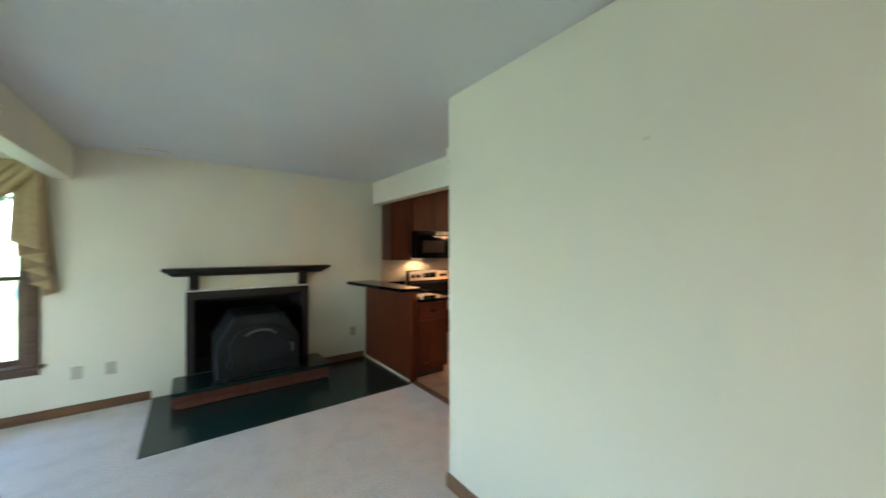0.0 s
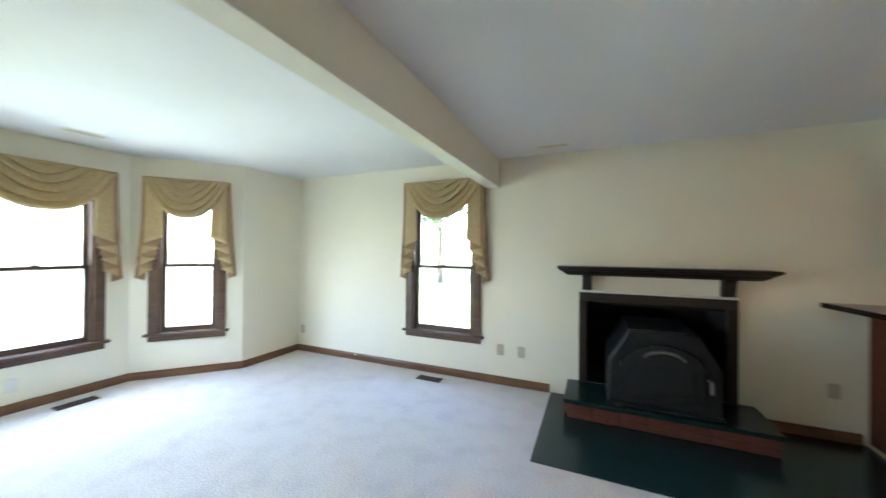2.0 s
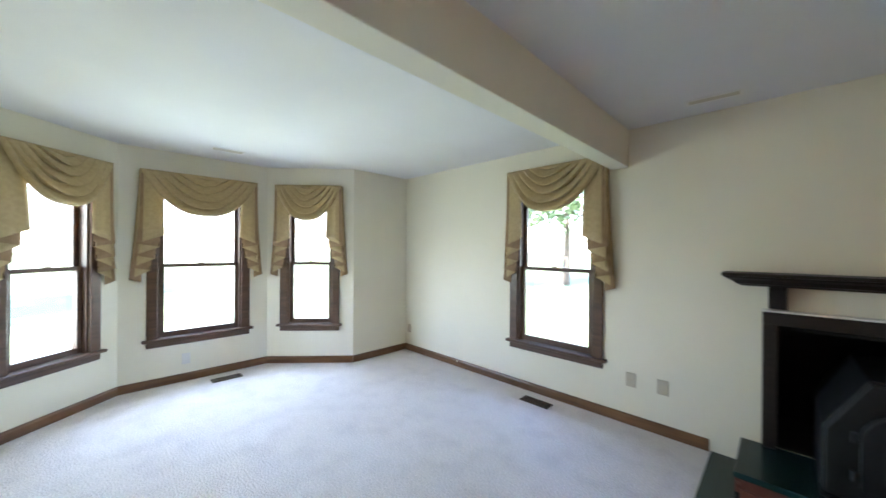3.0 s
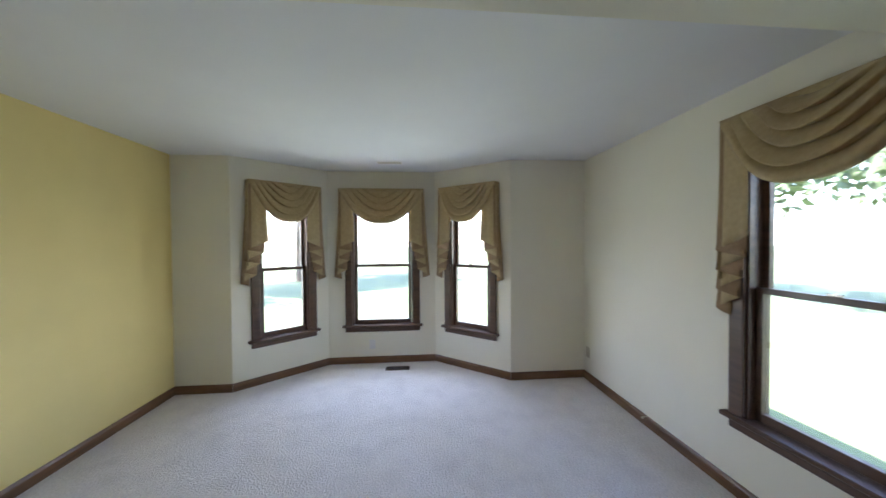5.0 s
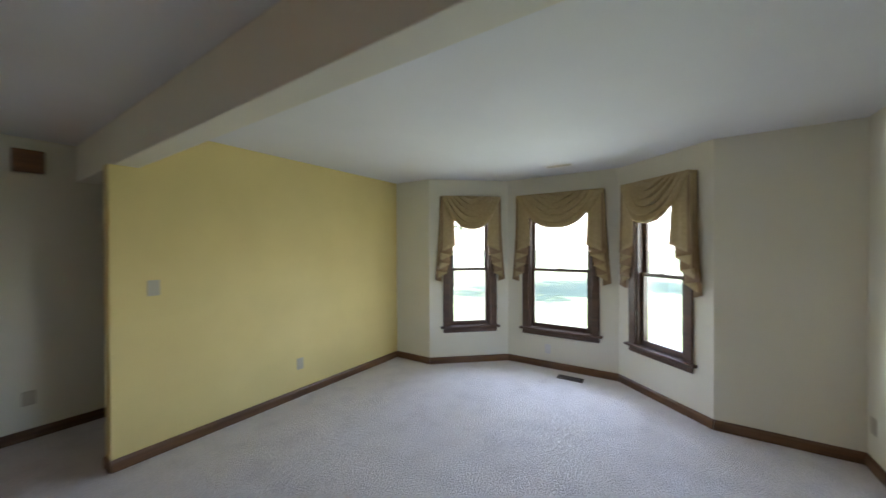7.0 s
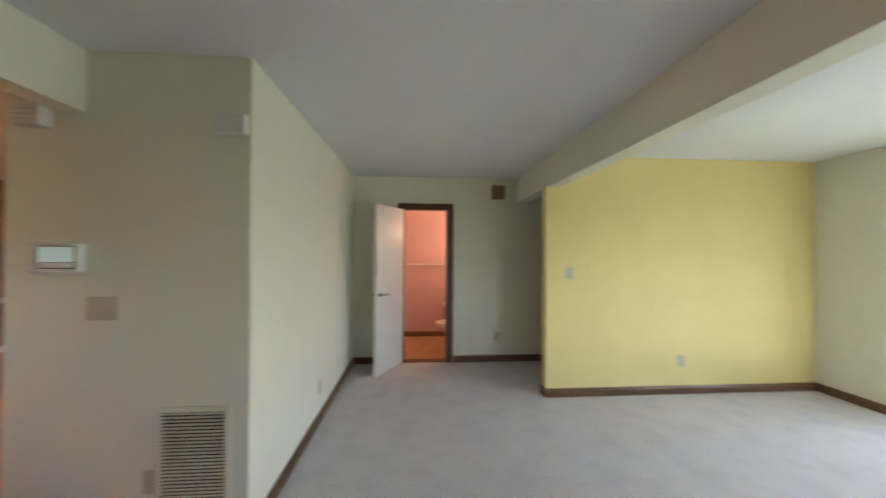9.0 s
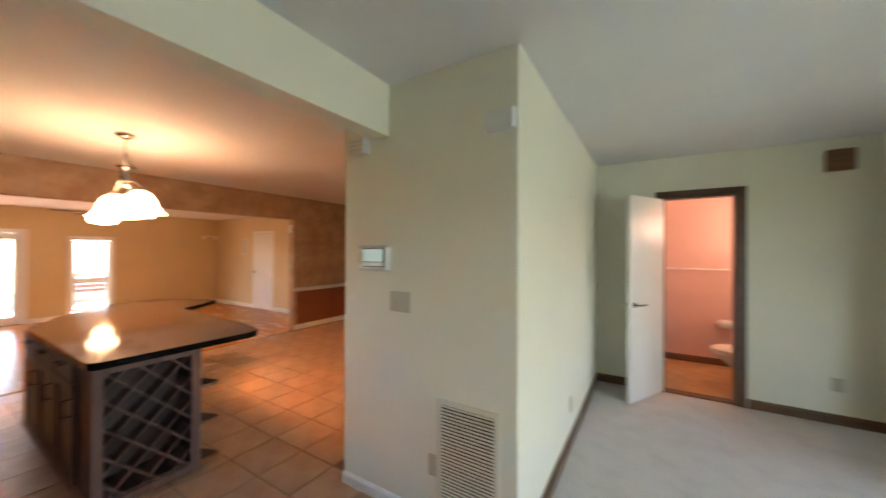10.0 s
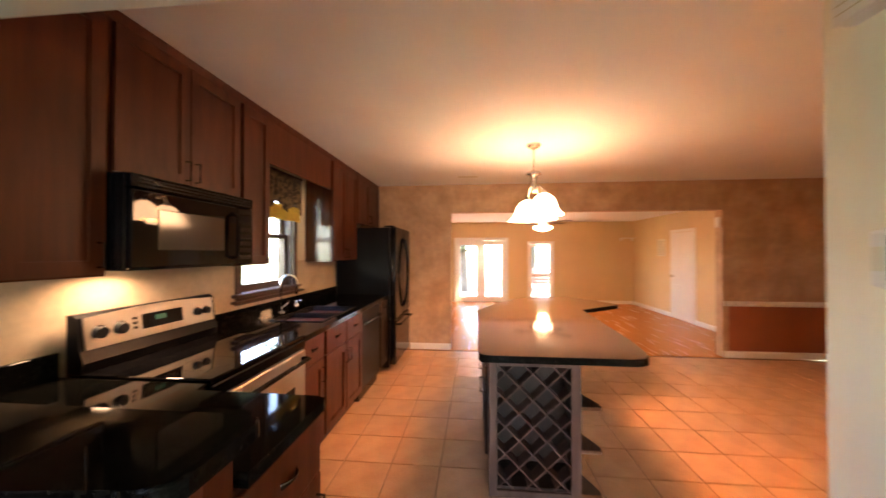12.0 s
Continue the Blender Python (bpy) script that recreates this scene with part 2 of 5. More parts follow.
def box(x0, y0, z0, x1, y1, z1, bevel=0.0, bm=None, seg=1):
    bm = bm or bmesh.new()
    vs = [bm.verts.new((x, y, z)) for x in (x0, x1) for y in (y0, y1) for z in (z0, z1)]
    fs = [bm.faces.new([vs[i] for i in f]) for f in ((0, 1, 3, 2), (4, 6, 7, 5), (0, 4, 5, 1), (2, 3, 7, 6), (0, 2, 6, 4), (1, 5, 7, 3))]
    if bevel:
        es = list({e for f in fs for e in f.edges})
        bmesh.ops.bevel(bm, geom=es, offset=bevel, segments=seg, affect="EDGES", profile=0.5)
    return bm


def prism(points, z0, z1, bevel=0.0, seg=2):
    """An upright prism over a plan outline."""
    bm = bmesh.new()
    lo = [bm.verts.new((x, y, z0)) for x, y in points]
    hi = [bm.verts.new((x, y, z1)) for x, y in points]
    bm.faces.new(lo[::-1])
    top = bm.faces.new(hi)
    n = len(points)
    for i in range(n):
        bm.faces.new((lo[i], lo[(i + 1) % n], hi[(i + 1) % n], hi[i]))
    if bevel:
        bmesh.ops.bevel(bm, geom=list(top.edges), offset=bevel, segments=seg, affect="EDGES", profile=0.5)
    return bm


def turned(profile, steps=24, centre=(0, 0), bm=None):
    """A surface of revolution: (radius, z) pairs about an upright axis."""
    bm = bm or bmesh.new()
    rings = []
    for r, z in profile:
        rings.append([bm.verts.new((centre[0] + r * math.cos(2 * math.pi * i / steps), centre[1] + r * math.sin(2 * math.pi * i / steps), z)) for i in range(steps)])
    for a, b in zip(rings, rings[1:]):
        for i in range(steps):
            bm.faces.new((a[i], a[(i + 1) % steps], b[(i + 1) % steps], b[i]))
    for ring, r in ((rings[0], profile[0][0]), (rings[-1], profile[-1][0])):
        if r > 1e-4:
            bm.faces.new(ring)
    return bm


def tube(path, radius, steps=10, bm=None):
    """A round bar along a line of points."""
    bm = bm or bmesh.new()
    pts = [Vector(p) for p in path]
    rings = []
    for i, p in enumerate(pts):
        d = (pts[min(i + 1, len(pts) - 1)] - pts[max(i - 1, 0)]).normalized()
        q = d.to_track_quat("Z", "Y")
        rings.append([bm.verts.new(p + q @ Vector((radius * math.cos(2 * math.pi * k / steps), radius * math.sin(2 * math.pi * k / steps), 0))) for k in range(steps)])
    for a, b in zip(rings, rings[1:]):
        for k in range(steps):
            bm.faces.new((a[k], a[(k + 1) % steps], b[(k + 1) % steps], b[k]))
    bm.faces.new(rings[0])
    bm.faces.new(rings[-1])
    return bm


def extruded(profile, length):
    """A moulding: a (y, z) outline drawn out along x from 0 to length."""
    bm = bmesh.new()
    a = [bm.verts.new((0, y, z)) for y, z in profile]
    b = [bm.verts.new((length, y, z)) for y, z in profile]
    n = len(profile)
    bm.faces.new(a)
    bm.faces.new(b)
    for i in range(n):
        bm.faces.new((a[i], a[(i + 1) % n], b[(i + 1) % n], b[i]))
    return bm


def along(p0, p1, z=0.0):
    """The pose whose x runs from p0 to p1 in the plan; its +y is on the left hand, inside the room."""
    return pose(p0[0], p0[1], z, 0, 0, math.degrees(math.atan2(p1[1] - p0[1], p1[0] - p0[0])))


def wall_mesh(length, z0, z1, thick, holes=(), before=0.0, after=0.0):
    """A wall along x, its room face at y = 0 and its back at -thick, with holes (s0, s1, z0, z1) through it."""
    ss = sorted({-before, length + after, *[h[0] for h in holes], *[h[1] for h in holes]})
    zs = sorted({z0, z1, *[h[2] for h in holes if h[2] > z0], *[h[3] for h in holes if h[3] < z1]})
    def is_solid(i, j):
        if not (0 <= i < len(ss) - 1 and 0 <= j < len(zs) - 1):
            return False
        s, z = (ss[i] + ss[i + 1]) / 2, (zs[j] + zs[j + 1]) / 2
        return not any(h[0] < s < h[1] and h[2] < z < h[3] for h in holes)
    bm = bmesh.new()
    cache = {}
    def v(i, k, j):
        if (i, k, j) not in cache:
            cache[i, k, j] = bm.verts.new((ss[i], -thick * k, zs[j]))
        return cache[i, k, j]
    for i in range(len(ss) - 1):
        for j in range(len(zs) - 1):
            if not is_solid(i, j):
                continue
            for k in (0, 1):
                bm.faces.new((v(i, k, j), v(i + 1, k, j), v(i + 1, k, j + 1), v(i, k, j + 1)))
            if not is_solid(i - 1, j):
                bm.faces.new((v(i, 0, j), v(i, 1, j), v(i, 1, j + 1), v(i, 0, j + 1)))
            if not is_solid(i + 1, j):
                bm.faces.new((v(i + 1, 0, j), v(i + 1, 1, j), v(i + 1, 1, j + 1), v(i + 1, 0, j + 1)))
            if not is_solid(i, j - 1):
                bm.faces.new((v(i, 0, j), v(i, 1, j), v(i + 1, 1, j), v(i + 1, 0, j)))
            if not is_solid(i, j + 1):
                bm.faces.new((v(i, 0, j + 1), v(i, 1, j + 1), v(i + 1, 1, j + 1), v(i + 1, 0, j + 1)))
    return bm


def wall(name, p0, p1, material, label, holes=(), z0=0.0, z1=2.44, thick=0.14, before=0.0, after=0.0):
    length = math.hypot(p1[0] - p0[0], p1[1] - p0[1])
    ob = setting(name, wall_mesh(length, z0, z1, thick, holes, before, after), material, label, "wall")
    ob.matrix_world = along(p0, p1)
    return ob


def baseboard(p0, p1, material=None, height=0.085, start=0.0, end=0.0):
    length = math.hypot(p1[0] - p0[0], p1[1] - p0[1])
    prof = [(0.0, 0.0), (0.014, 0.0), (0.014, height * 0.75), (0.008, height * 0.92), (0.003, height), (0.0, height)]
    bm = extruded(prof, length + start + end)
    bmesh.ops.translate(bm, verts=bm.verts, vec=(-start, 0.001, 0.0))
    ob = setting("baseboard", bm, material or OAK, "stained oak baseboard along the foot of the wall" if not material else "white painted baseboard along the foot of the wall", "baseboard")
    ob.matrix_world = along(p0, p1)
    return ob

# ---- the large structure ----
N, W, E, TOP = 4.40, -4.07, 6.08, 2.44
BAY = [(W, N), (W, 3.55), (-4.785, 2.76), (-4.785, 1.41), (W, 0.605), (W, 0.04)]
YS, YX = 0.04, -1.11          # the yellow wall's face and its free end
HX, HY = 1.018, -1.085           # the hall's long wall and its end wall
PY, PX = 1.617, 2.165           # the pier's face and its kitchen end
SILL, HEAD = 0.49, 2.06

setting("floor_carpet", box(-5.0, -1.09, -0.10, 1.70, 4.42, 0.0), CARPET, "pale grey-beige cut-pile carpet, faintly trodden", "floor")
setting("ceiling_living", box(-5.1, -2.7, TOP, 1.86, 4.56, TOP + 0.12), CEIL, "matt white painted ceiling", "ceiling")
setting("ceiling_kitchen", box(1.86, -2.9, TOP, 6.25, 4.56, TOP + 0.12), CEIL, "matt white painted kitchen ceiling", "ceiling")

# north wall: living room window, kitchen window, firebox
win_n = (-2.205, -1.422)
kwin = (3.43, 4.16)
fire = (-0.31, 0.89)
def north(x):
    return E - x
wall("wall_north", (E, N), (W, N), CREAM, "cream painted wall with the fireplace and two windows",
     holes=[(north(win_n[1]), north(win_n[0]), SILL, HEAD), (north(kwin[1]), north(kwin[0]), 1.13, 2.08), (north(fire[1]), north(fire[0]), 0.17, 0.97)], before=0.14, after=0.14)
setting("wall_firebox", wall_mesh(1.4, 0.0, 1.2, 0.1), SOOT, "sooty black back of the firebox", "wall").matrix_world = along((1.0, N + 0.62), (-0.4, N + 0.62))
for k, (a, b) in enumerate((((0.84, N + 0.001), (0.84, N + 0.7)), ((-0.26, N + 0.7), (-0.26, N + 0.001)))):
    wall("wall_firebox_side", a, b, SOOT, "sooty black side of the firebox", z0=0.171, z1=0.969, thick=0.045)
setting("ceiling_firebox", box(-0.258, N + 0.003, 0.935, 0.838, N + 0.619, 0.968), SOOT, "sooty black top of the firebox", "ceiling")
setting("floor_firebox", box(-0.3, N + 0.002, 0.05, 0.88, N + 0.7, 0.1705), SOOT, "sooty black floor of the firebox", "floor")

def bay_hole(p0, p1, centre, width):
    d = math.hypot(p1[0] - p0[0], p1[1] - p0[1])
    s = ((centre[0] - p0[0]) * (p1[0] - p0[0]) + (centre[1] - p0[1]) * (p1[1] - p0[1])) / d
    return (s - width / 2, s + width / 2)
bay3 = bay_hole(BAY[1], BAY[2], (-4.412, 3.134), 0.56)
bay2 = bay_hole(BAY[2], BAY[3], (-4.785, 2.09), 0.77)
bay1 = bay_hole(BAY[3], BAY[4], (-4.372, 1.07), 0.56)
wall("wall_west_a", BAY[0], BAY[1], CREAM, "short cream wall beside the bay", after=0.0)
wall("wall_bay_a", BAY[1], BAY[2], CREAM, "cream slanted wall of the bay with a window", [(*bay3, SILL, HEAD)], after=0.08)
wall("wall_bay_b", BAY[2], BAY[3], CREAM, "cream middle wall of the bay with a window", [(*bay2, SILL, HEAD)], before=0.08, after=0.08)
wall("wall_bay_c", BAY[3], BAY[4], CREAM, "cream slanted wall of the bay with a window", [(*bay1, SILL, HEAD)], before=0.08)
wall("wall_west_b", BAY[4], BAY[5], CREAM, "short cream wall beside the bay", after=0.14)
wall("wall_yellow", BAY[5], (YX, YS), YELLOW, "warm yellow painted accent wall", [(-1.280 - W, YX - W, 2.126, TOP)], thick=0.12)
wall("wall_passage_end", (-2.9, YS - 0.121), (-2.9, HY), CREAM, "cream wall closing the side passage")
bdoor = (-0.212, 0.388)
wall("wall_hall_end", (-2.95, HY), (HX, HY), CREAM, "cream end wall of the hall with a bathroom door", [(bdoor[0] + 2.95, bdoor[1] + 2.95, 0.0, 2.03)], after=0.1, thick=0.12)
setting("wall_pier", box(HX, HY - 0.12, 0.0, PX, PY, TOP, 0.004), CREAM, "cream painted block of wall between hall and kitchen", "wall")
setting("beam_living", box(-1.277, HY, 2.128, -1.142, N, TOP, 0.003), CREAM, "cream boxed ceiling beam across the living room", "beam")
setting("beam_kitchen", box(1.80, PY, 2.135, 1.93, N, TOP, 0.003), CREAM, "cream header between living room and kitchen", "beam")

# bathroom
setting("floor_bathroom", box(-1.2, -2.55, -0.1, 1.04, -1.09, 0.002), BATHFLOOR, "tan sheet floor of the bathroom", "floor")
wall("wall_bath_back", (-1.2, -2.45), (1.02, -2.45), PINK, "salmon pink bathroom wall", before=0.1, after=0.1)
wall("wall_bath_side_a", (-0.75, HY - 0.121), (-0.75, -2.45), PINK, "salmon pink bathroom wall")
wall("wall_bath_side_b", (0.62, -2.45), (0.62, HY - 0.121), PINK, "salmon pink bathroom wall")
wall("wall_bath_front", (0.62, HY - 0.125), (-0.75, HY - 0.125), PINK, "salmon pink bathroom wall", [(0.62 - bdoor[1], 0.62 - bdoor[0], 0.0, 2.03)], thick=0.004)

# kitchen
OPL, OPR, OPT = 3.015, -0.735, 2.03
wall("wall_kitchen_east", (E, -2.8), (E, N), FAUX, "sponged tan plaster wall with a wide opening", [(OPR + 2.8, OPL + 2.8, 0.0, OPT)], after=0.0)
setting("dado_kitchen", box(E - 0.006, -2.8, 0.0, E, OPR - 0.07, 0.70), TERRA, "terracotta painted lower wall under the chair rail", "wall")
wall("wall_kitchen_south", (PX, -2.8), (E, -2.8), FAUX, "sponged tan plaster wall", before=0.2, after=0.14)
wall("wall_kitchen_west", (PX, HY - 0.12), (PX, -2.8), FAUX, "sponged tan plaster wall")
setting("wall_backsplash", box(1.93, N - 0.006, 0.9, kwin[0], N, 1.36), SPLASH, "cream mottled backsplash above the counter", "wall")
setting("wall_backsplash_b", box(kwin[1], N - 0.006, 0.9, E, N, 1.36), SPLASH, "cream mottled backsplash above the counter", "wall")
setting("wall_backsplash_c", box(kwin[0], N - 0.006, 0.9, kwin[1], N, 1.10), SPLASH, "cream mottled backsplash below the window", "wall")
bm = box(1.93, N - 0.005, 1.36, kwin[0], N, TOP)
setting("wall_kitchen_north", bm, SPLASH, "cream mottled kitchen wall", "wall")
floor_k = setting("floor_kitchen", box(1.70, -2.85, -0.1, E - 0.007, N, -0.006), GROUT, "brown grout bed between the floor tiles", "floor")

# family room
FX, FY, FYN, FT = 10.94, -1.70, 4.6, 2.30
setting("floor_family", box(E - 0.006, FY - 0.1, -0.1, FX + 0.1, FYN + 0.1, 0.0), PLANK, "glossy orange oak strip floor", "floor")
setting("ceiling_family", box(E + 0.14, FY - 0.1, FT, FX + 0.1, FYN + 0.1, FT + 0.1), CEIL, "matt white ceiling of the family room", "ceiling")
wall("wall_family_east", (FX, FY), (FX, FYN), TAN, "warm tan family room wall with glazed doors", [(1.79 - FY, 3.21 - FY, 0.0, 1.78), (0.52 - FY, 1.11 - FY, 0.12, 1.66)], z1=FT, before=0.1, after=0.1)
wall("wall_family_south", (E + 0.14, FY), (FX, FY), TAN, "warm tan family room wall with a white door", z1=FT)
wall("wall_family_north", (FX, FYN), (E + 0.14, FYN), TAN, "warm tan family room wall", z1=FT)
bm = wall_mesh(FYN - FY, 0, FT, 0.004, [(FYN - OPL, FYN - OPR, 0, OPT)])
ob = setting("wall_family_west", bm, TAN, "warm tan family room wall around the opening", "wall")
ob.matrix_world = along((E + 0.146, FYN), (E + 0.146, FY))

# baseboards
for a, b in zip(BAY, BAY[1:]):
    baseboard(a, b)
baseboard((-0.60, N), (W, N))
baseboard((1.66, N), (1.03, N))
baseboard(BAY[5], (YX, YS))
baseboard((YX, YS), (YX, YS - 0.12))
baseboard((-2.9, HY), (bdoor[0] - 0.075, HY))
baseboard((bdoor[1] + 0.075, HY), (HX, HY))
baseboard((HX, HY), (HX, PY), end=0.012)
baseboard((HX, PY), (PX, PY), WHITE, 0.07)
for a, b in (((E, OPL), (E, 3.62)), ((E - 0.007, -2.8), (E - 0.007, OPR)), ((E + 0.14, FY), (8.24, FY)), ((9.10, FY), (FX, FY)), ((FX, FY), (FX, 0.45)), ((FX, 1.18), (FX, 1.72))):
    baseboard(a, b, WHITE, 0.09)
bm = extruded([(0, 0), (0.022, 0.008), (0.03, 0.03), (0.018, 0.05), (0.022, 0.062), (0, 0.07)], 2.05)
setting("trim_chair_rail", bm, WHITE, "white moulded chair rail", "trim").matrix_world = along((E - 0.007, -2.8), (E - 0.007, -0.75), 0.70)
setting("trim_threshold", box(1.695, PY, -0.01, 1.765, 3.15, 0.012, 0.005), OAK, "oak threshold strip between carpet and tile", "trim")

# ---- windows ----
def double_hung(name, width, z0, z1, m, trim=0.085, material=None, label=""):
    """A two-sash window in a hole of that width: local x along the wall, +y into the room."""
    wood_m = material or WALNUT
    w = thing(name, label, "window", m, kind="structure")
    a, b = -width / 2, width / 2
    for nm, bm in (("casing", box(a - trim, 0.001, z0, a + 0.004, 0.022, z1 + trim, 0.004)), ("casing", box(b - 0.004, 0.001, z0, b + trim, 0.022, z1 + trim, 0.004)),
                   ("casing", box(a + 0.004, 0.001, z1 - 0.004, b - 0.004, 0.022, z1 + trim, 0.004)), ("apron", box(a - trim, 0.001, z0 - 0.085, b + trim, 0.018, z0 - 0.026, 0.004))):
        part(nm, bm, wood_m, w)
    part("sill", box(a - trim - 0.035, -0.135, z0 - 0.025, b + trim + 0.035, 0.052, z0 + 0.002, 0.006), wood_m, w)
    for x0, x1 in ((a + 0.0005, a + 0.022), (b - 0.022, b - 0.0005)):
        part("jamb", box(x0, -0.135, z0 + 0.002, x1, -0.001, z1), wood_m, w)
    part("head_jamb", box(a + 0.022, -0.135, z1 - 0.022, b - 0.022, -0.001, z1), wood_m, w)
    mid = z0 + (z1 - z0) * 0.48
    for nm, y, lo, hi in (("lower_sash", -0.055, z0 + 0.004, mid + 0.02), ("upper_sash", -0.095, mid - 0.02, z1 - 0.024)):
        bm = box(a + 0.024, y - 0.017, lo, a + 0.062, y + 0.017, hi, 0.003)
        box(b - 0.062, y - 0.017, lo, b - 0.024, y + 0.017, hi, 0.003, bm)
        box(a + 0.062, y - 0.017, lo, b - 0.062, y + 0.017, lo + (0.055 if nm == "lower_sash" else 0.034), 0.003, bm)
        box(a + 0.062, y - 0.017, hi - 0.034, b - 0.062, y + 0.017, hi, 0.003, bm)
        s = part(nm, bm, wood_m, w)
        p = part("pane", box(a + 0.062, y - 0.002, lo + 0.03, b - 0.062, y + 0.002, hi - 0.03), GLASS, s)
        p.visible_shadow = False
    part("sash_lock", box(-0.03, -0.05, mid + 0.02, 0.03, -0.03, mid + 0.034, 0.003), NICKEL, w)
    return w

def on_wall(p0, p1, span):
    d = math.hypot(p1[0] - p0[0], p1[1] - p0[1])
    c = (span[0] + span[1]) / 2
    x, y = p0[0] + (p1[0] - p0[0]) * c / d, p0[1] + (p1[1] - p0[1]) * c / d
    return pose(x, y, 0, 0, 0, math.degrees(math.atan2(p1[1] - p0[1], p1[0] - p0[0])))

WIN = [("window_1", BAY[3], BAY[4], bay1), ("window_2", BAY[2], BAY[3], bay2), ("window_3", BAY[1], BAY[2], bay3), ("window_4", (E, N), (W, N), (north(win_n[1]), north(win_n[0])))]
for nm, p0, p1, span in WIN:
    double_hung(nm, span[1] - span[0], SILL, HEAD, on_wall(p0, p1, span), label="dark-stained wooden double-hung window with clear panes")
double_hung("window_5", kwin[1] - kwin[0], 1.13, 2.08, on_wall((E, N), (W, N), (north(kwin[1]), north(kwin[0]))), trim=0.055, label="dark-stained wooden kitchen window above the sink")

# lamps added just outside the bay panes to strengthen the garden's daylight
for nm, p0, p1, span in WIN[:3]:
    wide = span[1] - span[0] - 0.12
    lamp("bay_daylight_boost", "AREA", BAYW * wide * 1.4, (0.86, 1.0, 0.96), on_wall(p0, p1, span) @ pose(0, -0.15, (SILL + HEAD) / 2, 90), wide, 1.4)

# ---- outside ----
setting("ground", box(-160, -160, -0.75, 160, 160, -0.45), GRASS, "sunlit mown lawn round the house", "ground")

# ---- living room things ----
def swag_surface(width, top, low):
    """A draped swag: nested folds hang from points along the upper edge; each fold bellies out and tucks back under itself."""
    bm = bmesh.new()
    nu, nv, folds = 56, 96, 4
    rows = []
    for j in range(nv + 1):
        v = j / nv
        q = min(v / 0.80, 1.0) * folds
        f = q - math.floor(q) if v < 0.80 else (v - 0.80) / 0.20
        k = min(int(q), folds)
        belly = (f / 0.72) ** 0.6 if f < 0.72 else max(0.0, 1 - ((f - 0.72) / 0.28) ** 1.6)
        if v >= 0.80:
            belly = 0.85 * math.sin(math.pi * min(1.0, f * 0.80 + 0.10))
        reach = 0.30 + 0.70 * v ** 0.85
        drop = 0.035 + (top - low - 0.035) * v ** 1.08
        row = []
        for i in range(nu + 1):
            w = -1 + 2 * i / nu
            sway = 0.45 * math.sin(2.1 * k + 0.8)
            hang = 1 - abs(w) ** (1.6 + 0.95 * v)
            ease = (1 - abs(w) ** 3.0) * (0.55 + 0.45 * math.cos(1.3 * (w - sway)))
            y = 0.098 + 0.074 * belly * ease + 0.050 * hang * v * (1.5 - v)
            z = top - drop * hang - 0.042 * belly * ease * hang - 0.004
            x = (w * reach + 0.03 * sway * hang * (1 - v)) * width / 2
            row.append(bm.verts.new((x, y, z)))
        rows.append(row)
    for a, b in zip(rows, rows[1:]):
        for i in range(nu):
            bm.faces.new((a[i], a[i + 1], b[i + 1], b[i]))
    return bm


def swag_heading(width, top):
    """The plain cloth pulled straight along the board behind the folds."""
    bm = bmesh.new()
    n = 40
    rows = []
    for j in range(7):
        t = j / 6
        rows.append([bm.verts.new((width * (i / n - 0.5), 0.090 + 0.004 * math.sin(i * 0.9) * t, top - 0.001 - 0.17 * t * (0.25 + 0.75 * (1 - abs(2 * i / n - 1) ** 2)))) for i in range(n + 1)])
    for a, b in zip(rows, rows[1:]):
        for i in range(n):
            bm.faces.new((a[i], a[i + 1], b[i + 1], b[i]))
    return bm


def tail_surface(width, top, inner_low, outer_low, sign, pleats=4):
    """A cascade: one strip folded to and fro, its hem cut on the slant, so that cloth and lining alternate down the zigzag."""
    bm = bmesh.new()
    count = pleats * 2
    knots = []
    for k in range(count + 1):
        inner = k % 2 == 0
        x = (width * (1 - 0.62 * k / count) if inner else 0.008 - 0.065 * k / count)
        share = (k + (0.45 if not inner else 0.0)) / (count + 0.0)
        knots.append((x, inner_low + (outer_low - inner_low) * min(1.0, share)))
    knots[-1] = (width * 0.20, outer_low)
    nx, nz = 6, 12
    for k, ((xa, za), (xb, zb)) in enumerate(zip(knots, knots[1:])):
        cols = []
        for i in range(nx + 1):
            s = i / nx
            col = []
            for j in range(nz + 1):
                t = j / nz
                lo = za + (zb - za) * s
                gather = 0.80 + 0.20 * t ** 1.5
                x = (xa + (xb - xa) * s)
                x = x * (gather if x > 0 else t) - 0.022 * t * t
                y = 0.092 - 0.0085 * (k + s) + 0.010 * math.sin(math.pi * s) * (0.3 + 0.7 * t) + (0.016 * math.sin(11 * s + 1.2 * t) * t * (1 - s) if k == 0 else 0)
                col.append(bm.verts.new((sign * x, y, top + (lo - top) * t)))
            cols.append(col)
        for a, b in zip(cols, cols[1:]):
            for j in range(nz):
                f = bm.faces.new((a[j], b[j], b[j + 1], a[j + 1]))
                f.material_index = k % 2
    bmesh.ops.remove_doubles(bm, verts=bm.verts, dist=0.0004)
    for e in bm.edges:
        if len({f.material_index for f in e.link_faces}) > 1:
            e.smooth = False
    return bm


def thicken(ob, t=0.003):
    md = ob.modifiers.new("thickness", "SOLIDIFY")
    md.thickness = t
    return ob


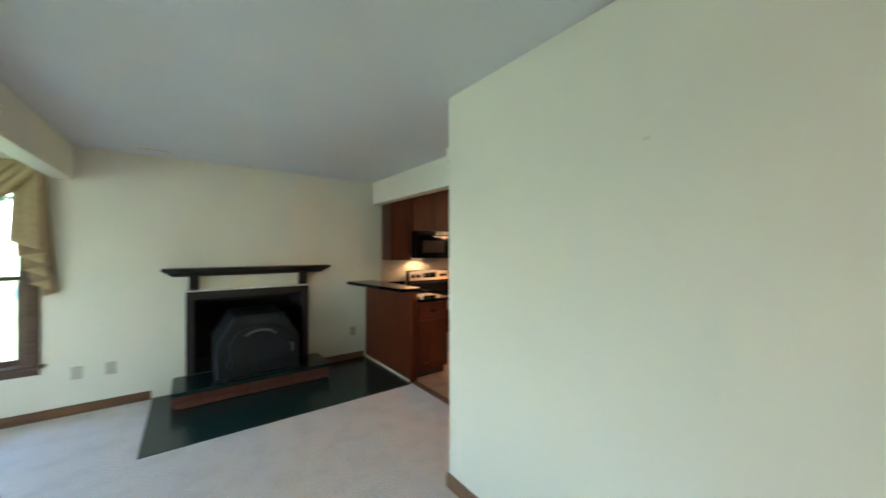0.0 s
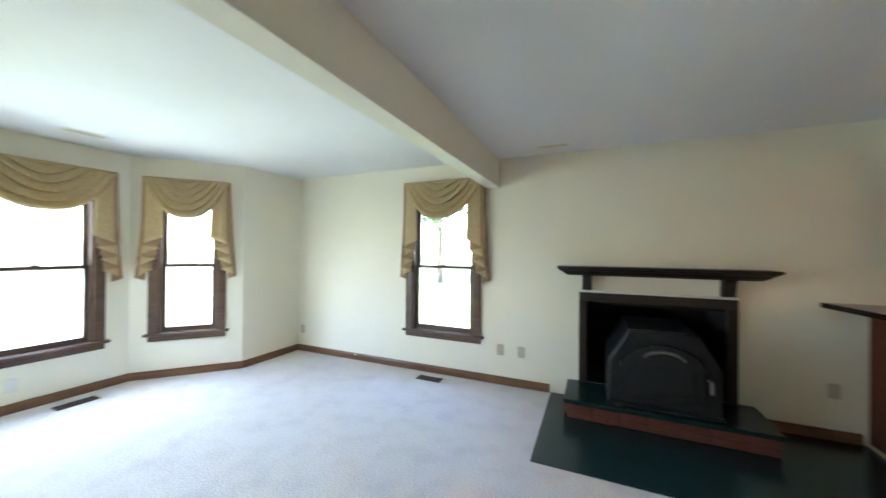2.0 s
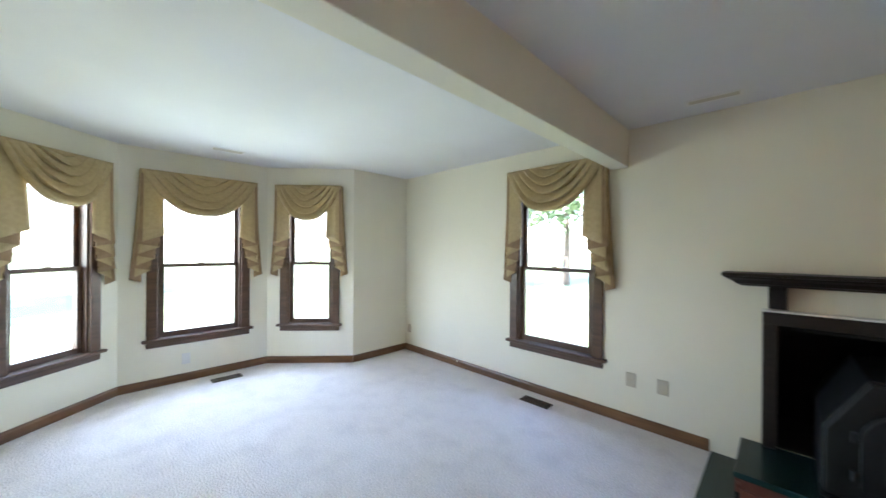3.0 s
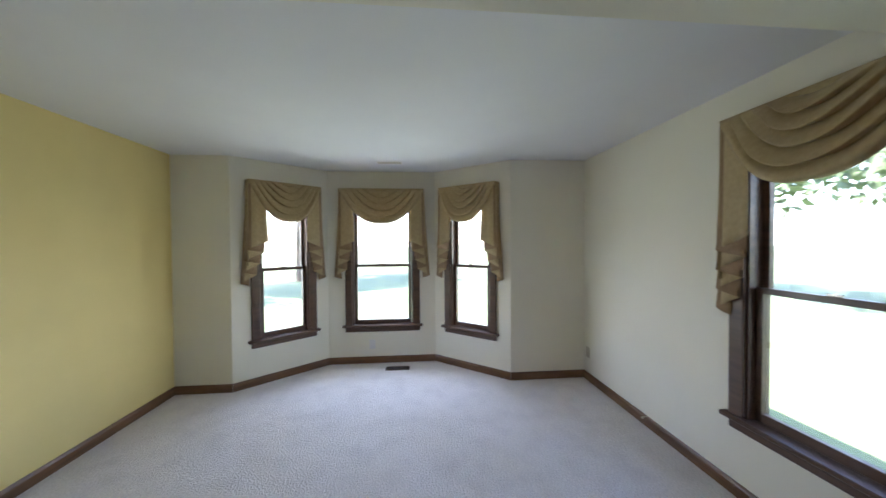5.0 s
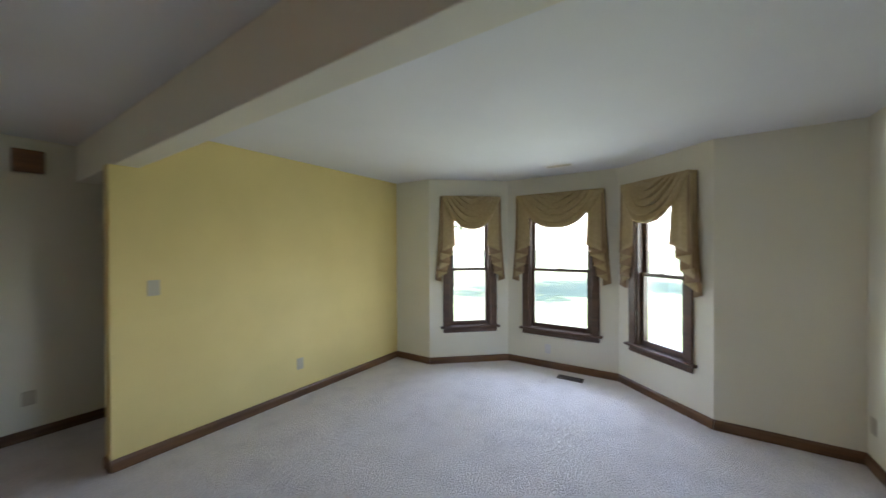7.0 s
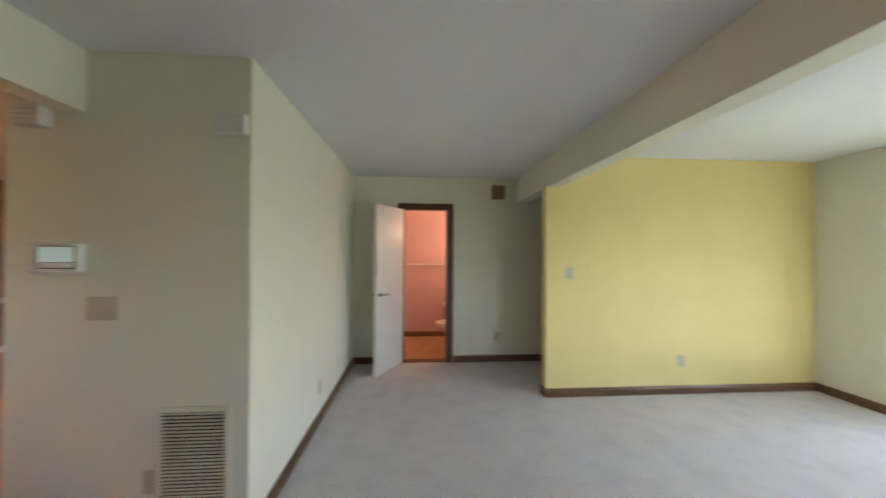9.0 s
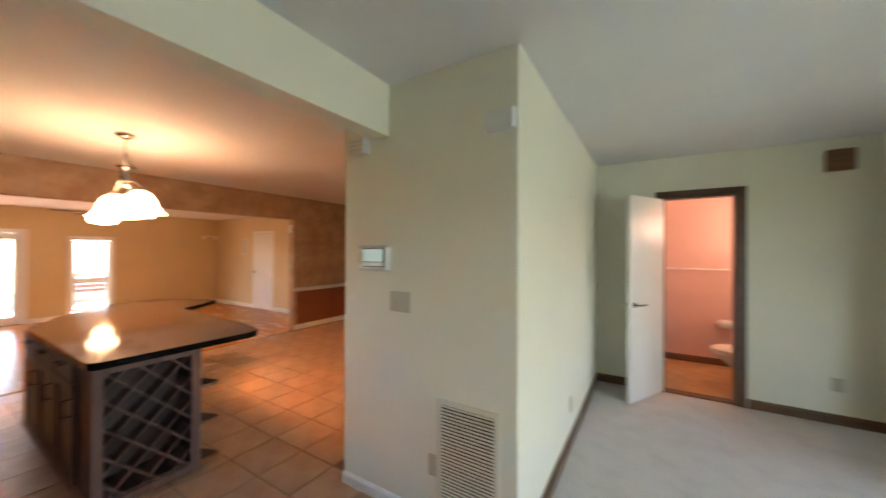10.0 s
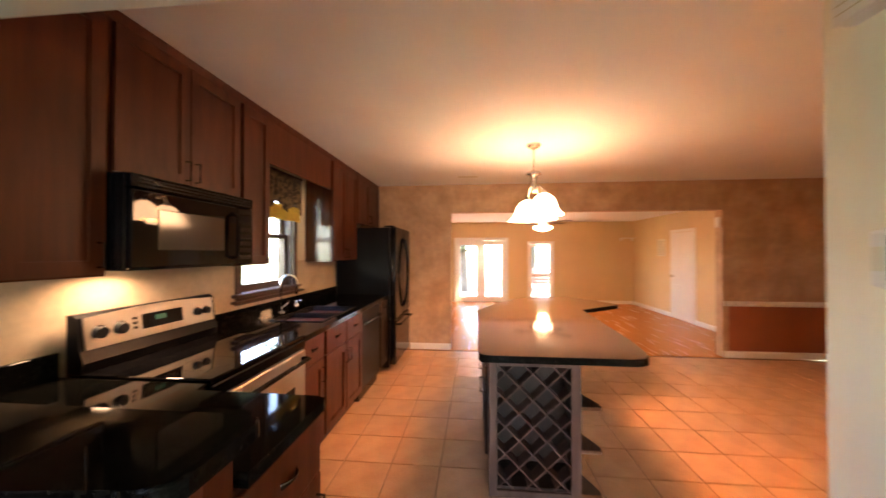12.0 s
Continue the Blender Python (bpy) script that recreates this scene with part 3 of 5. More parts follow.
def valance(width, m, label, top=2.215):
    v = thing("swag_valance", label, "valance", m, "swag valances over the windows")
    low = top - 0.43
    swag = thicken(part("swag", swag_surface(width - 0.01, top, low), FABRIC, v, smooth=True))
    thicken(part("heading", swag_heading(width - 0.012, top), FABRIC, swag, smooth=True))
    part("mounting_board", box(-width / 2 + 0.01, 0.001, top - 0.02, width / 2 - 0.01, 0.088, top - 0.002), LINING, v)
    for sign in (-1, 1):
        bm = tail_surface(0.215, top - 0.005, 1.56, 1.085, -sign)
        bmesh.ops.translate(bm, verts=bm.verts, vec=(sign * width / 2, 0.002, 0))
        thicken(part("tail", bm, [FABRIC, LINING], v, "cascading pleated tail with brown lining", smooth=True))
        bm = bmesh.new()
        z = [top - 0.005, 1.6, 1.30]
        q = [[bm.verts.new((sign * width / 2 + sign * 0.003 * k, y, zz + (0.05 if y < 0.05 and k == 2 else 0))) for y in (0.001, 0.05, 0.088)] for k, zz in enumerate(z)]
        for a, b in zip(q, q[1:]):
            for i in range(2):
                bm.faces.new((a[i], a[i + 1], b[i + 1], b[i]))
        thicken(part("return", bm, FABRIC, v, smooth=True))
    return v


for (nm, p0, p1, span), extra in zip(WIN, (0.25, 0.29, 0.25, 0.21)):
    valance(span[1] - span[0] + extra, on_wall(p0, p1, span) @ Matrix.Translation((-0.02 if nm == "window_4" else 0.0, 0, 0)), "gold-green damask swag valance over a bay window" if nm != "window_4" else "gold-green damask swag valance over a side window", 2.245 if nm == "window_4" else 2.215)

# hearth
hearth = thing("hearth", "low brick hearth with a dark slate top under the stove", "hearth", pose(0, 0, 0))
part("slab", box(-0.43, 3.885, 0.135, 1.03, N - 0.001, 0.17, 0.006), SLATE, hearth, "polished dark green slate top")
part("mortar", box(-0.405, 3.92, 0.007, 1.005, N - 0.002, 0.135), MORTAR, hearth)
brick_me = None
def brick_piece(name, lx, ly, lz, mesh=[None]):
    if mesh[0] is None:
        bm = box(-lx / 2, -ly / 2, -lz / 2, lx / 2, ly / 2, lz / 2, 0.004)
        me = bpy.data.meshes.new("brick")
        bm.to_mesh(me)
        bm.free()
        me.materials.append(BRICK)
        mesh[0] = me
    return new(name, mesh[0])
for row in range(2):
    for k in range(7):
        o = brick_piece("brick", 0.193, 0.05, 0.056)
        o.parent = hearth
        o.location = (-0.305 + 0.2035 * k, 3.93 + 0.0015 * ((k * 7 + row * 3) % 3 - 1), 0.038 + 0.064 * row)
        if row and k == 6:
            o.location.x -= 0.0
for row in range(2):
    for side, x in ((0, -0.405), (1, 1.005)):
        for k in range(2):
            o = brick_piece("brick", 0.193, 0.05, 0.056)
            o.parent = hearth
            o.location = (x, 4.07 + 0.2035 * k, 0.038 + 0.064 * row)
            o.rotation_euler = (0, 0, radians(90))
solid("hearth_floor", box(-0.59, 3.155, -0.02, 1.68, N, 0.006, 0.002), SLATE, "dark green slate hearth floor set into the carpet", "floor slab", kind="structure")

surround = thing("fireplace_surround", "dark-stained wooden frame round the firebox opening", "fireplace", pose(0, N, 0))
for x0, x1 in ((-0.325, -0.252), (0.832, 0.905)):
    part("upright", box(x0, -0.055, 0.171, x1, -0.001, 0.965, 0.005), MANTEL, surround)
part("lintel", box(-0.325, -0.055, 0.965, 0.905, -0.001, 1.05, 0.005), MANTEL, surround)
# pale ledge: the light on the frame's top edge is put into its colour
part("ledge", box(-0.33, -0.075, 1.05, 0.91, -0.001, 1.062, 0.003), WHITE, surround, "pale ledge above the frame, its lit top in the colour")
mantel = thing("mantel_shelf", "dark-stained crown-moulded mantel shelf on two brackets", "mantel", pose(0, N, 0))
bm = extruded([(-0.001, 1.215), (-0.13, 1.215), (-0.145, 1.225), (-0.165, 1.232), (-0.19, 1.255), (-0.215, 1.268), (-0.222, 1.278), (-0.24, 1.28), (-0.24, 1.30), (-0.001, 1.30)], 1.636)
for v in bm.verts:
    inset = max(0.0, (1.28 - v.co.z) / 0.065) * 0.09
    v.co.x = -0.516 + v.co.x + (inset if v.co.x < 0.8 else -inset)
part("shelf", bm, MANTEL, mantel)
for x in (-0.255, 0.835):
    bm = extruded([(-0.001, 1.07), (-0.06, 1.07), (-0.075, 1.10), (-0.10, 1.19), (-0.115, 1.214), (-0.001, 1.214)], 0.085)
    bmesh.ops.translate(bm, verts=bm.verts, vec=(x - 0.042, 0, 0))
    part("bracket", bm, MANTEL, mantel)

# wood stove standing in the fireplace
stove = thing("wood_stove", "black cast-iron stove insert with an arched door on the hearth", "stove", pose(0.31, 3.93, 0.17))
oct_ = [(-0.395, 0.02), (-0.395, 0.36), (-0.24, 0.63), (0.24, 0.63), (0.395, 0.36), (0.395, 0.02)]
def front(points, y0, y1, bevel=0.0):
    bm = bmesh.new()
    a = [bm.verts.new((x, y0, z)) for x, z in points]
    b = [bm.verts.new((x, y1, z)) for x, z in points]
    bm.faces.new(a)
    bm.faces.new(b)
    k = len(points)
    for i in range(k):
        bm.faces.new((a[i], a[(i + 1) % k], b[(i + 1) % k], b[i]))
    if bevel:
        bmesh.ops.bevel(bm, geom=list(bm.edges), offset=bevel, segments=2, affect="EDGES", profile=0.5)
    return bm
part("body", front(oct_, 0.06, 0.75, 0.008), IRON, stove)
part("face_plate", front([(x * 0.97, z * 0.97 + 0.006) for x, z in oct_], 0.03, 0.058, 0.006), IRON, stove)
arch = [(-0.27, 0.10), (-0.27, 0.36)] + [(0.27 * math.cos(math.pi - a * math.pi / 12), 0.36 + 0.17 * math.sin(a * math.pi / 12)) for a in range(1, 12)] + [(0.27, 0.36), (0.27, 0.10)]
door = part("door", front(arch, -0.005, 0.03, 0.006), IRON, stove, "arched cast-iron stove door")
bm = bmesh.new()
path = [(0.15 * math.cos(a), -0.02 - 0.0 * a, 0.40 + 0.085 * math.sin(a)) for a in [math.pi * (0.12 + 0.76 * k / 14) for k in range(15)]]
part("arch_rib", tube(path, 0.013), WORN, door, "worn grey arched rib")
part("glass_frame", front([(-0.2, 0.16), (-0.2, 0.36), (0.2, 0.36), (0.2, 0.16)], -0.014, -0.004, 0.004), IRON, door)
part("latch", tube([(0.30, 0.02, 0.30), (0.30, -0.04, 0.30), (0.30, -0.05, 0.22)], 0.011), WORN, stove)
part("knob", turned([(0.0, -0.02), (0.018, -0.02), (0.022, 0.0), (0.018, 0.02), (0.0, 0.02)], 12, (-0.31, 0.0)), IRON, stove)
for x in (0.30, 0.31):
    part("hinge", tube([(-0.29, 0.0, x - 0.16 if x < 0.305 else x + 0.02), (-0.29, 0.0, x - 0.11 if x < 0.305 else x + 0.07)], 0.013), IRON, stove)
part("base", box(-0.40, 0.02, 0.0, 0.40, 0.7, 0.022, 0.004), IRON, stove)

# registers and plates
def floor_register(x, y, length, width, turn):
    r = thing("floor_register", "brown metal floor register let into the carpet", "air register", pose(x, y, 0.0, 0, 0, turn), "floor registers")
    bm = box(-length / 2, -width / 2, 0.0, length / 2, -width / 2 + 0.018, 0.008, 0.002)
    for b in ((-length / 2, width / 2 - 0.018, length / 2, width / 2), (-length / 2, -width / 2 + 0.018, -length / 2 + 0.018, width / 2 - 0.018), (length / 2 - 0.018, -width / 2 + 0.018, length / 2, width / 2 - 0.018)):
        box(b[0], b[1], 0.0, b[2], b[3], 0.008, 0.002, bm)
    part("frame", bm, BROWNVENT, r)
    # flat dark sheet: the shade below the slats is its colour
    part("backing", box(-length / 2 + 0.018, -width / 2 + 0.018, 0.0005, length / 2 - 0.018, width / 2 - 0.018, 0.002), DARKGAP, r)
    n = int((length - 0.04) / 0.018)
    for k in range(n):
        x0 = -length / 2 + 0.024 + k * 0.018
        part("slat", box(x0, -width / 2 + 0.018, 0.002, x0 + 0.008, width / 2 - 0.018, 0.007), BROWNVENT, r)
floor_register(-1.87, 4.20, 0.29, 0.12, 0)
floor_register(-4.55, 2.28, 0.29, 0.12, 90)


def ceiling_register(x, y, length, width, turn, z=TOP):
    r = thing("ceiling_register", "white metal ceiling register", "air register", pose(x, y, z, 0, 0, turn), "ceiling registers")
    bm = box(-length / 2, -width / 2, -0.004, length / 2, -width / 2 + 0.02, -0.0005, 0.002)
    box(-length / 2, width / 2 - 0.02, -0.004, length / 2, width / 2, -0.0005, 0.002, bm)
    box(-length / 2, -width / 2 + 0.02, -0.004, -length / 2 + 0.02, width / 2 - 0.02, -0.0005, 0.002, bm)
    box(length / 2 - 0.02, -width / 2 + 0.02, -0.004, length / 2, width / 2 - 0.02, -0.0005, 0.002, bm)
    part("frame", bm, WHITE, r)
    # flat tan sheet stands for the opening behind the slats
    part("backing", box(-length / 2 + 0.02, -width / 2 + 0.02, -0.002, length / 2 - 0.02, width / 2 - 0.02, -0.0005), PLASTIC, r)
    for k in range(3):
        y0 = -width / 2 + 0.026 + k * (width - 0.05) / 3
        part("slat", box(-length / 2 + 0.02, y0, -0.0035, length / 2 - 0.02, y0 + 0.004, -0.002), GRILLE, r)
ceiling_register(-4.29, 2.22, 0.30, 0.13, 90)
ceiling_register(-0.56, 4.13, 0.30, 0.10, 4)
ceiling_register(5.55, 2.75, 0.30, 0.13, 90)


def wall_plate(m, kind="outlet", label="", gangs=1, material=None):
    mm = material or PLASTIC
    w = 0.07 * gangs + 0.005
    p = thing("light_switch" if kind == "switch" else "wall_outlet", label or ("almond plastic %s plate on the wall" % ("switch" if kind == "switch" else "socket")), "switch" if kind == "switch" else "outlet", m, "wall plates")
    part("plate", box(-w / 2, 0.0005, -0.058, w / 2, 0.006, 0.058, 0.0025), mm, p)
    for g in range(gangs):
        x = (g - (gangs - 1) / 2) * 0.046
        if kind == "switch":
            part("toggle", box(x - 0.005, 0.006, -0.010, x + 0.005, 0.016, 0.012, 0.002), mm, p)
        elif kind == "outlet":
            for z in (-0.02, 0.02):
                part("socket", box(x - 0.016, 0.006, z - 0.013, x + 0.016, 0.0085, z + 0.013, 0.003), mm, p)
    return p
def facing(x, y, z, direction):
    """A pose whose +y points into the room: direction in degrees, 0 for +y."""
    return pose(x, y, z, 0, 0, direction)
wall_plate(facing(-1.115, N, 0.37, 180))
wall_plate(facing(-0.89, N, 0.37, 180), "blank", "almond plastic cable plate on the wall")
wall_plate(facing(1.50, N, 0.38, 180))
wall_plate(facing(-3.98, N, 0.31, 180))
wall_plate(facing(-4.785, 1.95, 0.24, -90), material=WHITEPLASTIC, label="white plastic socket plate under the bay window")
wall_plate(facing(-2.55, YS, 0.34, 0))
wall_plate(facing(-1.35, YS, 1.25, 0), "switch")
wall_plate(facing(-0.865, HY, 0.335, 0))
wall_plate(facing(HX, 0.41, 0.30, 90))
wall_plate(facing(1.715, PY, 1.178, 0), "switch", "almond plastic double switch plate beside the kitchen", 2)
wall_plate(facing(1.478, PY, 0.325, 0))

stop = thing("door_stop", "small metal spring door stop on the baseboard", "door stop", pose(-3.02, N - 0.014, 0.078))
part("spring", tube([(0, 0, 0), (0, -0.03, 0)], 0.006), NICKEL, stop)
part("tip", tube([(0, -0.03, 0), (0, -0.042, 0)], 0.009), PLASTIC, stop)
nail = thing("picture_hook", "small metal picture hook on the cream wall", "hook", pose(HX, 0.46, 1.88))
part("shank", tube([(0, 0, 0), (-0.014, 0, 0.003)], 0.003), WHITE, nail)
part("plate", box(-0.002, -0.012, -0.005, 0.0, 0.012, 0.006), GRILLE, nail)

# return grille, thermostat and alarms on the pier
g = thing("return_air_grille", "off-white louvred return air grille low on the wall", "air grille", facing(1.285, PY, 0.362, 0))
GW, GH = 0.355, 0.66
bm = box(-GW / 2, 0.0005, -GH / 2, -GW / 2 + 0.028, 0.012, GH / 2, 0.003)
box(GW / 2 - 0.028, 0.0005, -GH / 2, GW / 2, 0.012, GH / 2, 0.003, bm)
box(-GW / 2 + 0.028, 0.0005, GH / 2 - 0.028, GW / 2 - 0.028, 0.012, GH / 2, 0.003, bm)
box(-GW / 2 + 0.028, 0.0005, -GH / 2, GW / 2 - 0.028, 0.012, -GH / 2 + 0.028, 0.003, bm)
part("frame", bm, GRILLE, g)
# near-black sheet behind the louvres, shade put into its colour
part("backing", box(-GW / 2 + 0.028, 0.0005, -GH / 2 + 0.028, GW / 2 - 0.028, 0.002, GH / 2 - 0.028), DARKGAP, g)
for k in range(34):
    z = -GH / 2 + 0.036 + k * 0.0177
    bm = bmesh.new()
    p = [(-GW / 2 + 0.028, 0.003, z + 0.0055), (GW / 2 - 0.028, 0.003, z + 0.0055), (GW / 2 - 0.028, 0.011, z), (-GW / 2 + 0.028, 0.011, z)]
    lo = [bm.verts.new(q) for q in p]
    hi = [bm.verts.new((q[0], q[1] + 0.001, q[2] + 0.0016)) for q in p]
    bm.faces.new(lo)
    bm.faces.new(hi)
    for i in range(4):
        bm.faces.new((lo[i], lo[(i + 1) % 4], hi[(i + 1) % 4], hi[i]))
    part("louvre", bm, GRILLE, g)
th = thing("wall_thermostat", "white thermostat with a lit screen on the wall", "thermostat", facing(1.895, PY, 1.425, 0))
part("back_plate", box(-0.122, 0.0005, -0.078, 0.122, 0.008, 0.078, 0.003), WHITEPLASTIC, th)
part("case", box(-0.112, 0.008, -0.070, 0.112, 0.046, 0.070, 0.008, seg=2), WHITEPLASTIC, th)
part("bezel", box(-0.100, 0.046, -0.052, 0.070, 0.0485, 0.058, 0.001), DARKGAP, th)
part("screen", box(-0.094, 0.0485, -0.020, 0.064, 0.050, 0.053), SCREEN, th, "pale green lit screen")
part("label_strip", box(-0.094, 0.0485, -0.047, 0.064, 0.0495, -0.023), WHITEPLASTIC, th)
part("button_bar", box(0.078, 0.046, -0.03, 0.105, 0.049, 0.03, 0.001), GRILLE, th)
def alarm_box(x, z, w, h, d, label, slots):
    a = thing("alarm_sounder", label, "alarm", facing(x, PY, z, 0), "alarm boxes")
    part("case", box(-w / 2, 0.0005, -h / 2, w / 2, d, h / 2, 0.006, seg=2), WHITEPLASTIC, a)
    for k in range(slots):
        zz = -h / 2 + h * (k + 1) / (slots + 1)
        # raised darker strips; the slots' shade is only their colour
        part("slot", box(-w / 2 + 0.012, d, zz - 0.002, w / 2 - 0.012, d + 0.0008, zz + 0.002), PLASTIC, a)
    return a
alarm_box(2.015, 2.10, 0.125, 0.10, 0.06, "small white slotted alarm sounder near the kitchen", 3)
alarm_box(1.105, 2.09, 0.15, 0.10, 0.045, "white plastic alarm box near the ceiling", 0)
b = thing("door_chime", "brown wooden door chime box high on the wall", "chime", facing(-0.874, HY, 2.25, 0))
part("case", box(-0.085, 0.0005, -0.09, 0.085, 0.055, 0.09, 0.004), CHIMEWOOD, b)
for k in range(5):
    part("slat", box(-0.07 + 0.03 * k, 0.055, -0.08, -0.055 + 0.03 * k, 0.06, 0.08), CHIMEWOOD, b)
bm = turned([(0.0, -0.004), (0.028, -0.004), (0.04, 0.0)], 20, (1.016, 4.1))
bmesh.ops.translate(bm, verts=bm.verts, vec=(0, 0, TOP - 0.004))
solid("ceiling_plate", bm, WHITE, "small round white cover plate on the ceiling", "cover plate", smooth=True)

# bathroom door
dr = thing("door_1", "white flush bathroom door standing open into the hall", "door", pose(bdoor[1] - 0.012, HY + 0.004, 0.012, 0, 0, 62), kind="structure")
part("leaf", box(0.0, -0.036, 0.0, 0.605, -0.001, 2.0, 0.003), WHITE, dr)
for s, y in ((-1, -0.036), (1, -0.001)):
    part("rose", tube([(0.54, y, 0.94), (0.54, y + s * 0.008, 0.94)], 0.028, 16), NICKEL, dr)
    part("lever", tube([(0.54, y + s * 0.008, 0.94), (0.54, y + s * 0.05, 0.94), (0.53, y + s * 0.058, 0.94), (0.43, y + s * 0.058, 0.94)], 0.009), WORN, dr)
for z in (0.22, 1.0, 1.78):
    part("hinge", tube([(-0.004, -0.004, z - 0.045), (-0.004, -0.004, z + 0.045)], 0.006), BRONZE, dr)
fr = thing("door_frame_1", "dark-stained wooden frame of the bathroom door", "door frame", pose(0, HY, 0), kind="structure")
part("casing", box(bdoor[0] - 0.065, 0.001, 0.0, bdoor[0] + 0.004, 0.018, 2.09, 0.003), WALNUT, fr)
part("casing", box(bdoor[1] - 0.004, 0.001, 0.0, bdoor[1] + 0.065, 0.018, 2.09, 0.003), WALNUT, fr)
part("casing", box(bdoor[0] + 0.004, 0.001, 2.022, bdoor[1] - 0.004, 0.018, 2.09, 0.003), WALNUT, fr)
part("jamb", box(bdoor[0] + 0.0005, -0.124, 0.0, bdoor[0] + 0.02, 0.0, 2.01), WALNUT, fr)
part("jamb", box(bdoor[1] - 0.02, -0.124, 0.0, bdoor[1] - 0.0005, 0.0, 2.01), WALNUT, fr)
part("jamb", box(bdoor[0] + 0.0005, -0.124, 2.01, bdoor[1] - 0.0005, 0.0, 2.0295), WALNUT, fr)
part("threshold", box(bdoor[0] + 0.02, -0.125, 0.0, bdoor[1] - 0.02, -0.005, 0.012, 0.003), OAK, fr)

# bathroom things
tb = thing("towel_bar", "long white towel bar on the pink wall", "towel bar", pose(0, -2.45, 1.24))
part("bar", tube([(-0.33, 0.07, 0), (0.36, 0.07, 0)], 0.009), WHITE, tb)
for x in (-0.33, 0.36):
    part("post", tube([(x, 0.001, 0), (x, 0.075, 0)], 0.016), WHITE, tb)
wc = thing("toilet", "bone-coloured porcelain toilet with lid closed", "toilet", pose(-0.72, -1.60, 0.002, 0, 0, 0))
bm = bmesh.new()
rings = []
for sx, sy, cx, z in ((0.115, 0.10, 0.33, 0.0), (0.12, 0.10, 0.33, 0.06), (0.10, 0.085, 0.32, 0.16), (0.17, 0.14, 0.36, 0.27), (0.235, 0.185, 0.40, 0.36), (0.245, 0.19, 0.40, 0.385)):
    rings.append([bm.verts.new((cx + sx * math.cos(a), sy * math.sin(a), z)) for a in [2 * math.pi * k / 28 for k in range(28)]])
for a, c in zip(rings, rings[1:]):
    for k in range(28):
        bm.faces.new((a[k], a[(k + 1) % 28], c[(k + 1) % 28], c[k]))
bm.faces.new(rings[0])
bm.faces.new(rings[-1])
part("bowl", bm, PORCELAIN, wc, smooth=True)
part("seat", prism([(0.40 + 0.25 * math.cos(2 * math.pi * k / 28), 0.195 * math.sin(2 * math.pi * k / 28)) for k in range(28)], 0.387, 0.425, 0.012), PORCELAIN, wc)
part("tank", box(0.001, -0.22, 0.37, 0.19, 0.22, 0.70, 0.02, seg=3), PORCELAIN, wc)
part("tank_lid", box(-0.0, -0.23, 0.70, 0.20, 0.23, 0.735, 0.01, seg=2), PORCELAIN, wc)
tp = thing("paper_holder", "white toilet paper roll on a wall holder", "paper holder", pose(-0.32, -2.45, 0.55))
part("roll", tube([(-0.055, 0.06, 0), (0.055, 0.06, 0)], 0.05, 20), WHITE, tp)
for x in (-0.075, 0.075):
    part("arm", box(x - 0.01, 0.001, -0.02, x + 0.01, 0.075, 0.02, 0.004), WHITE, tp)
wall_b = setting("baseboard_bathroom", box(-0.75, -2.45, 0.002, 0.62, -2.435, 0.09, 0.004), OAK, "dark oak baseboard in the bathroom", "baseboard")
vl = thing("vanity_light", "frosted glass vanity light on the bathroom wall", "wall lamp", facing(-0.749, -1.55, 1.95, -90))
part("plate", box(-0.25, 0.0005, -0.05, 0.25, 0.03, 0.05, 0.006), NICKEL, vl)
for x in (-0.16, 0.16):
    part("shade", turned([(0.03, 0.0), (0.06, -0.05), (0.065, -0.11), (0.0, -0.11)], 18, (x, 0.09)), SHADE, vl, "lit frosted glass shade", smooth=True)
lamp("vanity_bulbs", "POINT", BATH, (1.0, 0.70, 0.49), pose(-0.5, -1.6, 1.75), 0.06)

# ---- kitchen things ----
def shaker(x0, x1, z0, z1, rail=0.06, depth=0.02):
    """The frame of a door, its face looking to -y, and the panel that sits in it."""
    bm = wall_mesh(x1 - x0, z0, z1, depth, [(rail, x1 - x0 - rail, z0 + rail, z1 - rail)])
    bmesh.ops.translate(bm, verts=bm.verts, vec=(x0, 0, 0))
    return bm, box(x0 + rail, -depth * 0.45, z0 + rail, x1 - rail, -0.001, z1 - rail)


def slab_front(x0, x1, z0, z1, y=0.0, depth=0.02):
    return box(x0, y - depth, z0, x1, y, z1, 0.004, seg=2)


def bar_pull(x, z, length, y, upright=True):
    h = length / 2
    if upright:
        return tube([(x, y, z - h), (x, y - 0.028, z - h), (x, y - 0.028, z + h), (x, y, z + h)], 0.0045, 8)
    return tube([(x - h, y, z), (x - h, y - 0.028, z), (x + h, y - 0.028, z), (x + h, y, z)], 0.0045, 8)


def cup_pull(x, z, y):
    bm = bmesh.new()
    n = 10
    a = []
    for j in range(5):
        t = j / 4
        a.append([bm.verts.new((x + 0.042 * math.cos(math.pi * k / n) * (1 - 0.25 * t), y - 0.024 * math.sin(t * math.pi / 2) * (0.25 + 0.75 * math.sin(math.pi * k / n)), z + 0.016 - 0.03 * (1 - t) * 1.0 * math.sin(math.pi * k / n) ** 0.5)) for k in range(n + 1)])
    for p, q in zip(a, a[1:]):
        for k in range(n):
            bm.faces.new((p[k], p[k + 1], q[k + 1], q[k]))
    return bm


